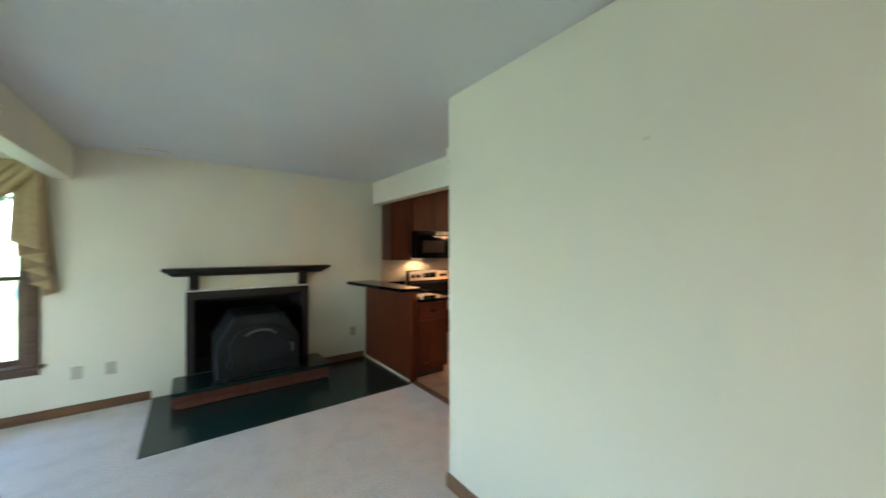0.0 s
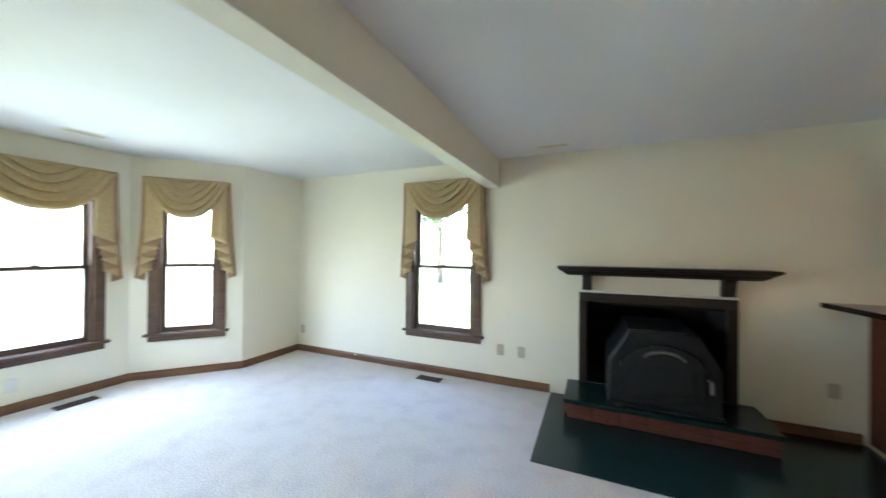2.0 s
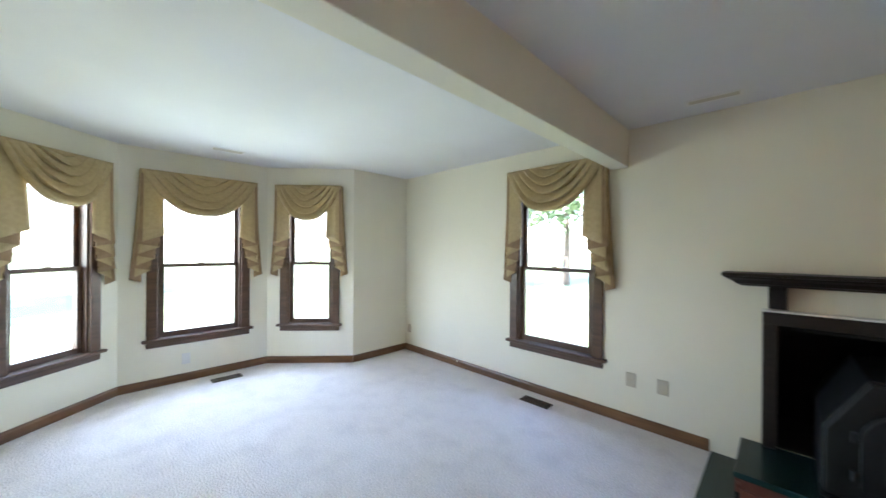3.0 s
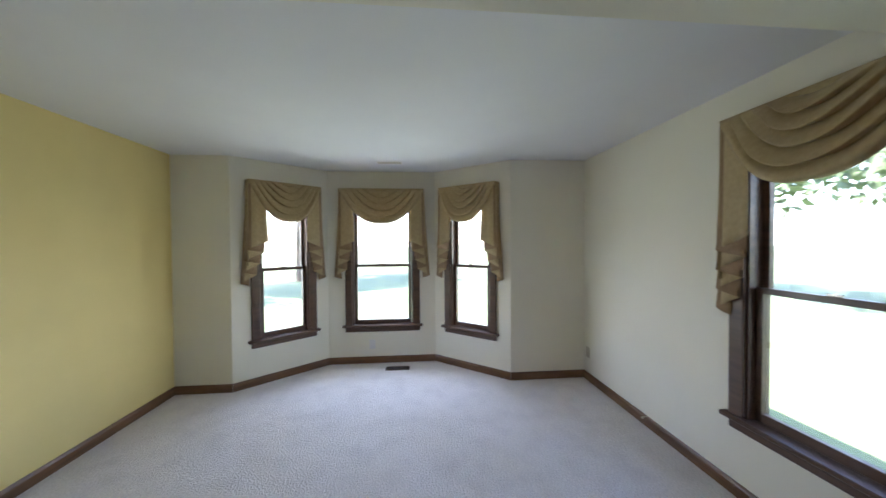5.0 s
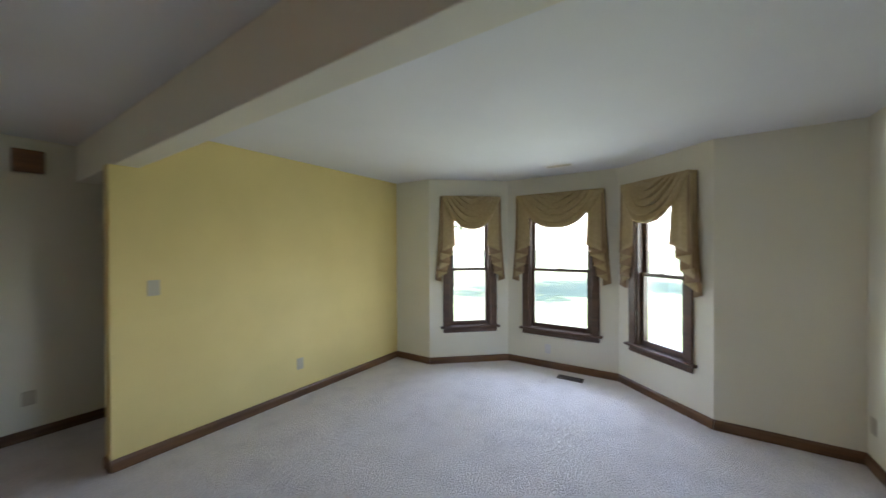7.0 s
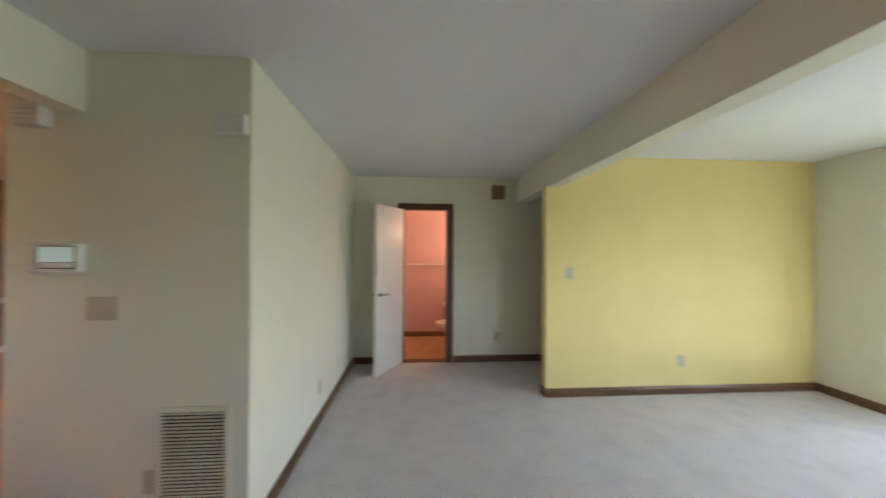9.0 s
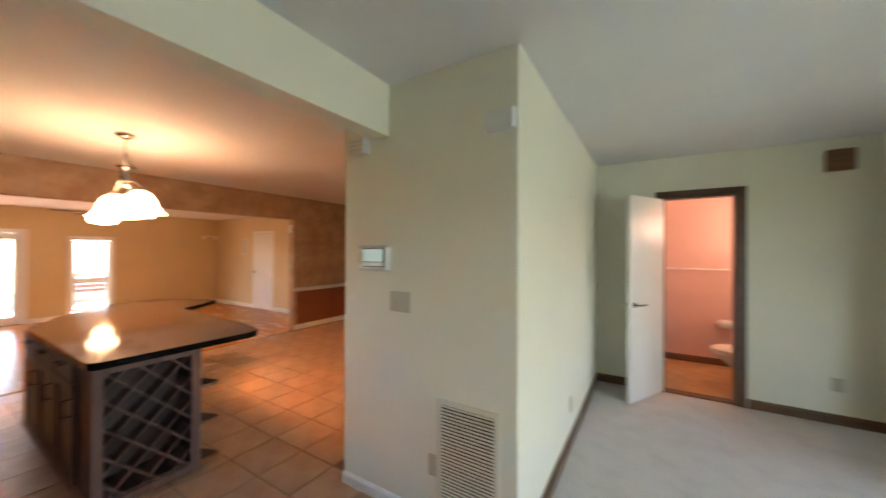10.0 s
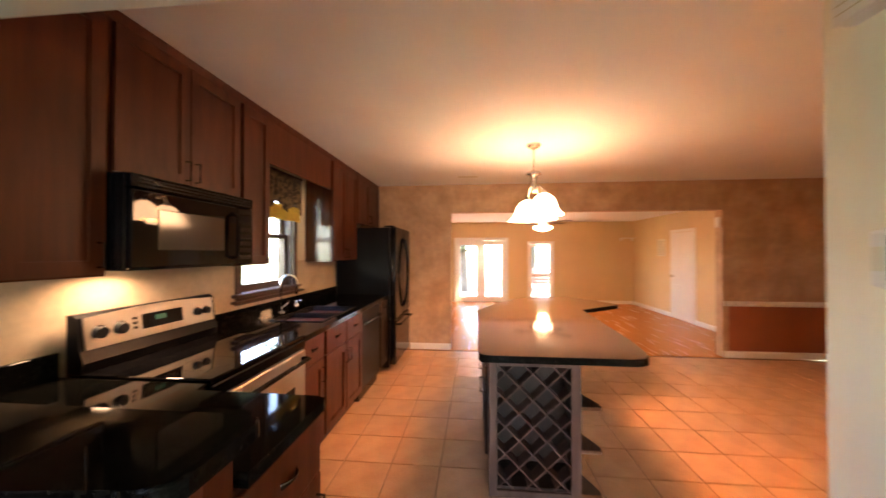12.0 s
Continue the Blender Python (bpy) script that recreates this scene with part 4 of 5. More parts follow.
def base_unit(m, width, depth, bays, label, material=None, top=0.884, group="base cabinets"):
    """A floor cabinet facing local -y; bays: (width share, list of (kind, share of height))."""
    wd = material or CHERRY
    c = thing("base_cabinet", label, "cabinet", m, group)
    part("body", box(0.0, 0.0, 0.10, width, depth, top), wd, c)
    # the recess's shade is put into the toe kick's darker wood
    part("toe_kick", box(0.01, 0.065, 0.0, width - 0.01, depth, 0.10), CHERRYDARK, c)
    x = 0.012
    span = width - 0.024
    for share, fronts in bays:
        w = span * share
        z = top - 0.012
        room = z - 0.115
        for kind, hs in fronts:
            h = room * hs
            x0, x1, z0, z1 = x + 0.006, x + w - 0.006, z - h + 0.006, z
            if kind.startswith("drawer"):
                d = part("drawer", slab_front(x0, x1, z0, z1), wd, c)
                thicken(part("pull", cup_pull((x0 + x1) / 2, (z0 + z1) / 2, -0.02), BRONZE, d, "dark bronze cup pull", smooth=True), 0.002)
            else:
                bm, inner = shaker(x0, x1, z0, z1)
                d = part("door", bm, wd, c)
                part("panel", inner, wd, d)
                px = x1 - 0.03 if kind == "door_r" else x0 + 0.03
                part("pull", bar_pull(px, z1 - 0.11, 0.10, -0.02), BRONZE, d, "dark bronze bar pull")
            z -= h
        x += w
    return c


def wall_unit(x0, x1, z0, z1, yf, doors, label):
    c = thing("wall_cabinet", label, "cabinet", pose(x0, yf, 0), "wall cabinets")
    w = x1 - x0
    part("body", box(0.0, 0.0, z0, w, N - 0.007 - yf, z1), CHERRYGLOSS, c)
    part("cornice", extruded([(0.0, z1 - 0.045), (-0.006, z1 - 0.043), (-0.012, z1 - 0.02), (-0.015, z1 - 0.002), (0.0, z1 - 0.002)], w), CHERRY, c)
    n = len(doors)
    for k, hinge in enumerate(doors):
        a, b = 0.012 + (w - 0.024) * k / n + 0.003, 0.012 + (w - 0.024) * (k + 1) / n - 0.003
        bm, inner = shaker(a, b, z0 + 0.008, z1 - 0.055, rail=0.055)
        d = part("door", bm, CHERRY, c)
        part("panel", inner, CHERRY, d)
        if hinge != "-":
            part("pull", bar_pull(b - 0.026 if hinge == "r" else a + 0.026, z0 + 0.085, 0.095, -0.02), BRONZE, d, "dark bronze bar pull")
    return c


YF = 4.12
wall_unit(1.94, 2.277, 1.345, TOP - 0.002, YF, ["r"], "tall cherry wall cabinet beside the microwave")
wall_unit(2.280, 3.045, 1.765, TOP - 0.002, YF, ["r", "l"], "cherry wall cabinet with two doors over the microwave")
wall_unit(3.048, 3.35, 1.355, TOP - 0.002, YF, ["r"], "narrow cherry wall cabinet beside the window")
wall_unit(4.40, 5.12, 1.345, TOP - 0.002, YF, ["r", "l"], "cherry wall cabinet beside the window")
wall_unit(5.123, E - 0.008, 1.80, TOP - 0.002, YF, ["r", "l"], "cherry wall cabinet over the refrigerator")
pb = thing("window_pelmet", "cherry wooden pelmet board over the kitchen window", "pelmet", pose(3.353, YF, 0))
part("board", box(0.0, 0.0, 2.08, 1.044, 0.02, TOP - 0.003, 0.002), CHERRY, pb)
part("cornice", extruded([(0.0, TOP - 0.047), (-0.006, TOP - 0.045), (-0.012, TOP - 0.022), (-0.015, TOP - 0.004), (0.0, TOP - 0.004)], 1.044), CHERRY, pb)

# kitchen window curtain with scalloped trim
kv = thing("kitchen_valance", "dark leaf-print cotton valance with yellow scalloped trim", "valance", pose(3.40, N - 0.06, 0))
def gathered(width, top, low, folds, depth, wave):
    bm = bmesh.new()
    n = folds * 8
    rows = []
    for j in range(7):
        t = j / 6
        rows.append([bm.verts.new((width * i / n, -depth * (0.5 + 0.5 * math.sin(2 * math.pi * folds * i / n)), top + (low + wave * abs(math.sin(math.pi * 3 * i / n)) - top) * t)) for i in range(n + 1)])
    for a, b in zip(rows, rows[1:]):
        for i in range(n):
            bm.faces.new((a[i], a[i + 1], b[i + 1], b[i]))
    return bm
thicken(part("cloth", gathered(0.79, 2.14, 1.79, 11, 0.035, 0.085), KVALANCE, kv, smooth=True))
bm = gathered(0.79, 1.86, 1.72, 11, 0.03, 0.012)
bmesh.ops.translate(bm, verts=bm.verts, vec=(0, 0.012, 0))
thicken(part("trim", bm, GOLDTRIM, kv, "yellow scalloped lower trim", smooth=True))
part("rod", tube([(-0.02, -0.015, 2.14), (0.81, -0.015, 2.14)], 0.008), BRONZE, kv)
setting("trim_window_shelf", box(3.33, N - 0.07, 1.062, 4.27, N - 0.007, 1.082, 0.004), WALNUT, "dark wooden stool below the kitchen window", "trim")

# base run and peninsula
base_unit(pose(3.073, 3.742, 0), 0.340, 0.65, [(1.0, [("drawer", 0.24), ("door_r", 0.76)])], "cherry base cabinet with a drawer beside the range")
base_unit(pose(3.416, 3.742, 0), 0.815, 0.65, [(0.5, [("drawer", 0.24), ("door_r", 0.76)]), (0.5, [("drawer", 0.24), ("door_l", 0.76)])], "cherry sink cabinet with two doors")
dw = thing("dishwasher", "black built-in dishwasher under the counter", "dishwasher", pose(4.236, 3.735, 0))
part("body", box(0.0, 0.03, 0.0, 0.60, 0.62, 0.88), BLACK, dw)
part("door", box(0.004, 0.0, 0.11, 0.596, 0.03, 0.72, 0.006), DULLBLACK, dw)
pnl = part("control_panel", box(0.004, -0.004, 0.725, 0.596, 0.03, 0.878, 0.006), DULLBLACK, dw)
part("handle", tube([(0.06, -0.004, 0.75), (0.06, -0.035, 0.75), (0.54, -0.035, 0.75), (0.54, -0.004, 0.75)], 0.009), BLACK, pnl)
# filler unit added in the gap, coloured dark like the strip there
base_unit(pose(4.84, 3.742, 0), 0.30, 0.65, [(1.0, [("drawer", 0.24), ("door_r", 0.76)])], "narrow dark filler cabinet beside the refrigerator", CHERRYDARK)
base_unit(pose(1.783, 3.205, 0), 0.44, 0.53, [(1.0, [("drawer", 0.26), ("door_r", 0.74)])], "cherry end cabinet of the peninsula with drawers")
base_unit(pose(1.783, 3.738, 0), 0.537, 0.655, [(1.0, [("door_l", 1.0)])], "cherry corner cabinet beside the range")

pw = thing("peninsula_wall", "cherry-panelled half wall of the breakfast peninsula", "half wall", pose(0, 0, 0))
part("panel", box(1.69, 3.188, 0.0, 1.78, N - 0.001, 1.022, 0.003), CHERRY, pw)
part("corner_post", box(1.684, 3.183, 0.0, 1.715, 3.215, 1.022, 0.003), CHERRY, pw)
part("base_strip", box(1.672, 3.19, 0.006, 1.69, N - 0.002, 0.032, 0.005), PLASTIC, pw, "pale quarter-round strip along the foot")

def rounded(points, radii, steps=6):
    """A plan outline with its corners rounded."""
    out = []
    k = len(points)
    for i, r in enumerate(radii):
        p = Vector(points[i])
        a, b = Vector(points[i - 1]) - p, Vector(points[(i + 1) % k]) - p
        if r <= 0:
            out.append(tuple(p))
            continue
        half = a.angle(b) / 2
        d = min(r / math.tan(half), a.length * 0.45, b.length * 0.45)
        s, e = p + a.normalized() * d, p + b.normalized() * d
        for j in range(steps + 1):
            t = j / steps
            out.append(tuple((1 - t) ** 2 * s + 2 * t * (1 - t) * p + t * t * e))
    return out

solid("bar_countertop", prism(rounded([(1.42, N - 0.002), (1.56, 3.13), (1.81, 3.13), (1.81, N - 0.002)], [0, 0.06, 0.04, 0]), 1.022, 1.06, 0.006), GRANITE, "polished black granite bar top on the half wall", "countertop")
solid("peninsula_counter", prism(rounded([(1.812, 3.175), (2.245, 3.175), (2.245, 3.70), (2.319, 3.71), (2.319, N - 0.025), (1.812, N - 0.025)], [0, 0.04, 0, 0, 0, 0]), 0.884, 0.92, 0.005), GRANITE, "polished black granite counter of the peninsula", "countertop")
# counter with a sink cut-out
SX0, SX1, SY0, SY1 = 3.50, 4.18, 3.79, 4.20
bm = wall_mesh(5.145 - 3.073, 3.70, N - 0.026, 0.036, [(SX0 - 3.073, SX1 - 3.073, SY0, SY1)])
for v in bm.verts:
    v.co = (v.co.x + 3.073, v.co.z, 0.92 + v.co.y)
solid("kitchen_counter", bm, GRANITE, "polished black granite counter with a sink cut-out", "countertop")
solid("counter_upstand", box(3.073, N - 0.0255, 0.885, 5.145, N - 0.0065, 1.02, 0.003), GRANITE, "black granite upstand behind the counter", "upstand")
solid("counter_upstand", box(1.812, N - 0.0245, 0.885, 2.319, N - 0.0065, 1.02, 0.003), GRANITE, "black granite upstand behind the peninsula", "upstand")
sk = thing("kitchen_sink", "dark double-bowl sink let into the counter", "sink", pose(0, 0, 0))
for x0, x1 in ((SX0 + 0.004, 3.825), (3.855, SX1 - 0.004)):
    bm = box(x0, SY0 + 0.004, 0.72, x1, SY1 - 0.004, 0.735)
    box(x0, SY0 + 0.004, 0.735, x0 + 0.012, SY1 - 0.004, 0.918, 0.0, bm)
    box(x1 - 0.012, SY0 + 0.004, 0.735, x1, SY1 - 0.004, 0.918, 0.0, bm)
    box(x0 + 0.012, SY0 + 0.004, 0.735, x1 - 0.012, SY0 + 0.016, 0.918, 0.0, bm)
    box(x0 + 0.012, SY1 - 0.016, 0.735, x1 - 0.012, SY1 - 0.004, 0.918, 0.0, bm)
    part("bowl", bm, SINK, sk)
part("divider", box(3.826, SY0 + 0.006, 0.80, 3.854, SY1 - 0.006, 0.912, 0.004), SINK, sk)
rim = box(SX0 - 0.012, SY0 - 0.012, 0.920, SX1 + 0.012, SY0 + 0.004, 0.926, 0.002)
box(SX0 - 0.012, SY1 - 0.004, 0.920, SX1 + 0.012, SY1 + 0.012, 0.926, 0.002, rim)
box(SX0 - 0.012, SY0 + 0.004, 0.920, SX0 + 0.004, SY1 - 0.004, 0.926, 0.002, rim)
box(SX1 - 0.004, SY0 + 0.004, 0.920, SX1 + 0.012, SY1 - 0.004, 0.926, 0.002, rim)
part("rim", rim, SINK, sk)
fc = thing("kitchen_faucet", "polished chrome gooseneck faucet behind the sink", "faucet", pose(3.76, 4.27, 0.92))
part("base", turned([(0.0, 0.0), (0.028, 0.0), (0.028, 0.012), (0.02, 0.03), (0.0, 0.03)], 16), CHROME, fc, smooth=True)
neck = [(0, 0, 0.02), (0, 0, 0.25)] + [(0.048 * (1 - math.cos(a)) * 0.8, -0.048 * (1 - math.cos(a)), 0.25 + 0.075 * math.sin(a)) for a in [math.pi * k / 12 for k in range(1, 13)]] + [(0.077, -0.096, 0.16)]
part("neck", tube(neck, 0.013, 12), CHROME, fc, smooth=True)
part("lever", tube([(0.02, 0, 0.05), (0.06, -0.01, 0.07), (0.10, -0.015, 0.10)], 0.007), CHROME, fc, smooth=True)
sd = thing("soap_dispenser", "small chrome soap dispenser beside the faucet", "dispenser", pose(4.0, 4.27, 0.92))
part("body", turned([(0.0, 0.0), (0.022, 0.0), (0.022, 0.05), (0.010, 0.06), (0.010, 0.085), (0.0, 0.085)], 14), CHROME, sd, smooth=True)
part("spout", tube([(0, 0, 0.08), (0, -0.05, 0.085)], 0.006), CHROME, sd)

# electric range
SX = 2.325
rg = thing("electric_range", "black and steel electric range with a glass cooktop", "range", pose(SX, 3.70, 0))
RW = 0.744
part("body", box(0.0, 0.035, 0.05, RW, 0.655, 0.905, 0.004), BLACK, rg)
part("cooktop", box(-0.001, 0.0, 0.905, RW + 0.001, 0.655, 0.93, 0.006, seg=2), BLACKGLASS, rg, "black glass cooktop")
for x, y, r in ((0.19, 0.17, 0.105), (0.55, 0.17, 0.08), (0.19, 0.45, 0.08), (0.55, 0.45, 0.105)):
    bm = bmesh.new()
    ring = [[bm.verts.new((x + rr * math.cos(2 * math.pi * k / 40), y + rr * math.sin(2 * math.pi * k / 40), 0.9305)) for k in range(40)] for rr in (r - 0.002, r)]
    for k in range(40):
        bm.faces.new((ring[0][k], ring[0][(k + 1) % 40], ring[1][(k + 1) % 40], ring[1][k]))
    part("burner_ring", bm, MWGLASS, rg)
odoor = part("oven_door", box(0.006, -0.012, 0.24, RW - 0.006, 0.035, 0.845, 0.008, seg=2), STEEL, rg, "brushed steel oven door")
part("window", box(0.13, -0.015, 0.34, RW - 0.13, -0.011, 0.66, 0.003), BLACKGLASS, odoor)
part("handle", tube([(0.05, -0.012, 0.80), (0.05, -0.055, 0.80), (RW - 0.05, -0.055, 0.80), (RW - 0.05, -0.012, 0.80)], 0.013), BLACK, odoor)
part("front_rail", box(0.0, -0.008, 0.85, RW, 0.035, 0.904, 0.006), BLACK, rg)
part("drawer", box(0.006, -0.008, 0.07, RW - 0.006, 0.035, 0.23, 0.006), STEEL, rg)
bm = extruded([(0.655, 0.93), (0.585, 0.93), (0.575, 0.97), (0.592, 1.02), (0.61, 1.16), (0.63, 1.175), (0.655, 1.175)], RW)
part("backguard", bm, DULLBLACK, rg)
def sloped(x0, x1, t0, t1, off, curve=0.0):
    """A panel on the sloping face of the backguard, from share t0 to t1 of its height."""
    bm = bmesh.new()
    n = 12
    rows = []
    for t in (t0, t1):
        for d in (0.0, off):
            rows.append([bm.verts.new((x0 + (x1 - x0) * k / n, 0.592 + 0.018 * t - d, 1.02 + 0.14 * t + (curve * math.sin(math.pi * k / n) if t == t1 else 0))) for k in range(n + 1)])
    a, b, c, d = rows
    for k in range(n):
        bm.faces.new((b[k], b[k + 1], d[k + 1], d[k]))
        bm.faces.new((a[k], a[k + 1], b[k + 1], b[k]))
        bm.faces.new((c[k], c[k + 1], d[k + 1], d[k]))
    for k in (0, n):
        bm.faces.new((a[k], b[k], d[k], c[k]))
    return bm
ctl = part("control_panel", sloped(0.02, RW - 0.02, 0.02, 0.98, 0.006, 0.018), STEEL, rg, "brushed steel control panel")
part("display", sloped(0.27, 0.50, 0.28, 0.80, 0.009), BLACKGLASS, ctl)
part("clock", sloped(0.34, 0.40, 0.52, 0.70, 0.0095), CLOCK, ctl)
for x in (0.075, 0.165, 0.60, 0.665):
    z = 1.09
    part("knob", tube([(x, 0.594, z), (x, 0.572, z - 0.003)], 0.025 if x < 0.5 else 0.02, 18), IRON, ctl)
    part("knob_ring", tube([(x, 0.597, z), (x, 0.592, z)], 0.031 if x < 0.5 else 0.025, 18), CHROME, ctl)
for k in range(6):
    part("key", sloped(0.225 + 0.012 * (k % 2), 0.233 + 0.012 * (k % 2), 0.35 + 0.16 * (k // 2), 0.43 + 0.16 * (k // 2), 0.0075), BLACK, ctl)

# microwave over the range
mw = thing("microwave", "black over-the-range microwave with a smoked door", "microwave", pose(SX - 0.045, 4.02, 0))
part("body", box(0.0, 0.02, 1.365, RW, N - 0.007 - 4.02, 1.764, 0.004), BLACK, mw)
md_ = part("door", box(0.0, -0.012, 1.372, 0.60, 0.02, 1.70, 0.008, seg=2), BLACKGLASS, mw, "glossy black door")
part("window", box(0.115, -0.0145, 1.45, 0.50, -0.011, 1.625, 0.003), MWGLASS, md_, "smoked door window")
part("handle", tube([(0.565, -0.012, 1.41), (0.565, -0.045, 1.42), (0.565, -0.05, 1.53), (0.565, -0.045, 1.64), (0.565, -0.012, 1.66)], 0.011), BLACK, md_)
cp = part("control_panel", box(0.603, -0.010, 1.372, RW, 0.02, 1.70, 0.006), BLACK, mw)
part("display", box(0.63, -0.012, 1.62, RW - 0.025, -0.0095, 1.665), BLACKGLASS, cp)
for r in range(5):
    for c in range(3):
        part("key", box(0.632 + 0.032 * c, -0.0115, 1.40 + 0.04 * r, 0.655 + 0.032 * c, -0.0095, 1.425 + 0.04 * r), MWGLASS, cp)
part("vent", box(0.0, -0.010, 1.703, RW, 0.02, 1.762, 0.005), BLACKGLASS, mw)
for k in range(3):
    # raised dark strips paint the shade of the vent's slots
    part("vent_slot", box(0.03, -0.0112, 1.713 + 0.015 * k, RW - 0.03, -0.0095, 1.719 + 0.015 * k), DARKGAP, mw)
part("task_lamp", box(0.10, 0.21, 1.359, 0.30, 0.28, 1.366), TASK, mw, "lit cooktop lamp")
lamp("cooktop_lamp", "AREA", TASKW, (1.0, 0.66, 0.36), pose(SX + 0.155, 4.27, 1.355), 0.2, 0.08).data.spread = radians(150)

# refrigerator
rf = thing("refrigerator", "black bottom-freezer refrigerator standing by the wall", "refrigerator", pose(5.15, 3.62, 0))
part("body", box(0.0, 0.085, 0.02, 0.85, 0.76, 1.745, 0.006), DULLBLACK, rf)
for x0, x1 in ((0.0, 0.423), (0.427, 0.85)):
    d = part("door", box(x0, 0.0, 0.62, x1, 0.08, 1.755, 0.016, seg=3), BLACK, rf)
    hx = 0.385 if x0 == 0 else 0.465
    part("handle", tube([(hx, 0.0, 0.72)] + [(hx, -0.02 - 0.045 * math.sin(math.pi * k / 12), 0.74 + 0.86 * k / 12) for k in range(13)] + [(hx, 0.0, 1.62)], 0.013, 10), BLACK, d, smooth=True)
d = part("freezer_drawer", box(0.0, 0.0, 0.06, 0.85, 0.08, 0.61, 0.016, seg=3), BLACK, rf)
part("handle", tube([(0.08, 0.0, 0.54), (0.10, -0.05, 0.545), (0.75, -0.05, 0.545), (0.77, 0.0, 0.54)], 0.013), BLACK, d)
part("hinge_cover", box(0.02, 0.04, 1.755, 0.14, 0.16, 1.772, 0.004), BLACK, rf)
for x in (0.06, 0.79):
    part("foot", turned([(0.0, 0.0), (0.02, 0.0), (0.02, 0.02), (0.0, 0.02)], 10, (x, 0.15)), BLACK, rf)

# island
isl = thing("kitchen_island", "dark aged-wood kitchen island with a wine rack end", "island", pose(0, 0.018, 0) @ Matrix.Diagonal((1, 1, 0.988, 1)))
part("body", box(3.33, 2.03, 0.06, 4.70, 2.545, 0.876, 0.003), CHERRYDARK, isl)
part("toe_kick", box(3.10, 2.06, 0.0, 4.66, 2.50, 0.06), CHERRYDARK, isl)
for x0, x1 in ((3.34, 3.78), (3.79, 4.23), (4.24, 4.68)):
    bm = slab_front(x0 + 0.004, x1 - 0.004, 0.70, 0.86)
    bmesh.ops.rotate(bm, verts=bm.verts, cent=((x0 + x1) / 2, 0, 0), matrix=Matrix.Rotation(math.pi, 3, "Z"))
    bmesh.ops.translate(bm, verts=bm.verts, vec=(0, 2.546, 0))
    d = part("drawer", bm, CHERRYDARK, isl)
    part("pull", tube([((x0 + x1) / 2 - 0.04, 2.566, 0.79), ((x0 + x1) / 2 - 0.04, 2.596, 0.785), ((x0 + x1) / 2 + 0.04, 2.596, 0.785), ((x0 + x1) / 2 + 0.04, 2.566, 0.79)], 0.007), BRONZE, d)
    bm, inner = shaker(x0 + 0.004, x1 - 0.004, 0.10, 0.69)
    for piece in (bm, inner):
        bmesh.ops.rotate(piece, verts=piece.verts, cent=((x0 + x1) / 2, 0, 0), matrix=Matrix.Rotation(math.pi, 3, "Z"))
        bmesh.ops.translate(piece, verts=piece.verts, vec=(0, 2.546, 0))
    d = part("door", bm, CHERRYDARK, isl)
    part("panel", inner, CHERRYDARK, d)
    part("pull", tube([(x0 + 0.05, 2.566, 0.50), (x0 + 0.05, 2.596, 0.50), (x0 + 0.05, 2.596, 0.60), (x0 + 0.05, 2.566, 0.60)], 0.006), BRONZE, d)
# wine rack: an open box with crossed laths
part("side_panel", box(3.075, 2.50, 0.06, 3.33, 2.545, 0.876), CHERRYDARK, isl)
part("side_panel", box(3.075, 2.03, 0.06, 3.33, 2.05, 0.876), CHERRYDARK, isl)
part("rack_floor", box(3.075, 2.05, 0.06, 3.33, 2.50, 0.08), CHERRYDARK, isl)
part("rack_top", box(3.075, 2.05, 0.83, 3.33, 2.50, 0.876), CHERRYDARK, isl)
fr_ = part("face_frame", box(3.055, 2.505, 0.025, 3.075, 2.55, 0.876, 0.003), ISLEWOOD, isl, "worn mauve-brown face frame")
for bb in ((3.055, 2.03, 0.025, 3.075, 2.085, 0.876), (3.055, 2.085, 0.79, 3.075, 2.505, 0.876), (3.055, 2.085, 0.025, 3.075, 2.505, 0.065)):
    part("face_frame", box(*bb, 0.003), ISLEWOOD, isl, "worn mauve-brown face frame")
RY0, RY1, RZ0, RZ1 = 2.085, 2.505, 0.065, 0.79
def lath(c, sign, x0):
    """One diagonal lath y = c + sign * (z - RZ0), cut to the rack's frame."""
    pts = []
    for z in (RZ0, RZ1):
        y = c + sign * (z - RZ0)
        if RY0 - 1e-6 <= y <= RY1 + 1e-6:
            pts.append((y, z))
    for y in (RY0, RY1):
        z = RZ0 + (y - c) * sign
        if RZ0 < z < RZ1:
            pts.append((y, z))
    if len(pts) < 2:
        return None
    (ya, za), (yb, zb) = pts[0], pts[-1]
    if math.hypot(ya - yb, za - zb) < 0.02:
        return None
    dy, dz = yb - ya, zb - za
    ln = math.hypot(dy, dz)
    ny, nz = -dz / ln * 0.0038, dy / ln * 0.0038
    bm = bmesh.new()
    q = [(ya + ny, za + nz), (yb + ny, zb + nz), (yb - ny, zb - nz), (ya - ny, za - nz)]
    a = [bm.verts.new((x0, y, z)) for y, z in q]
    b = [bm.verts.new((x0 + 0.10, y, z)) for y, z in q]
    bm.faces.new(a)
    bm.faces.new(b)
    for i in range(4):
        bm.faces.new((a[i], a[(i + 1) % 4], b[(i + 1) % 4], b[i]))
    return bm
for sign in (1, -1):
    for k in range(-7, 8):
        bm = lath((RY0 + RY1) / 2 + k * 0.158 - sign * 0.36, sign, 3.068 if sign > 0 else 3.0745)
        if bm:
            part("lath", bm, ISLEWOOD, isl)
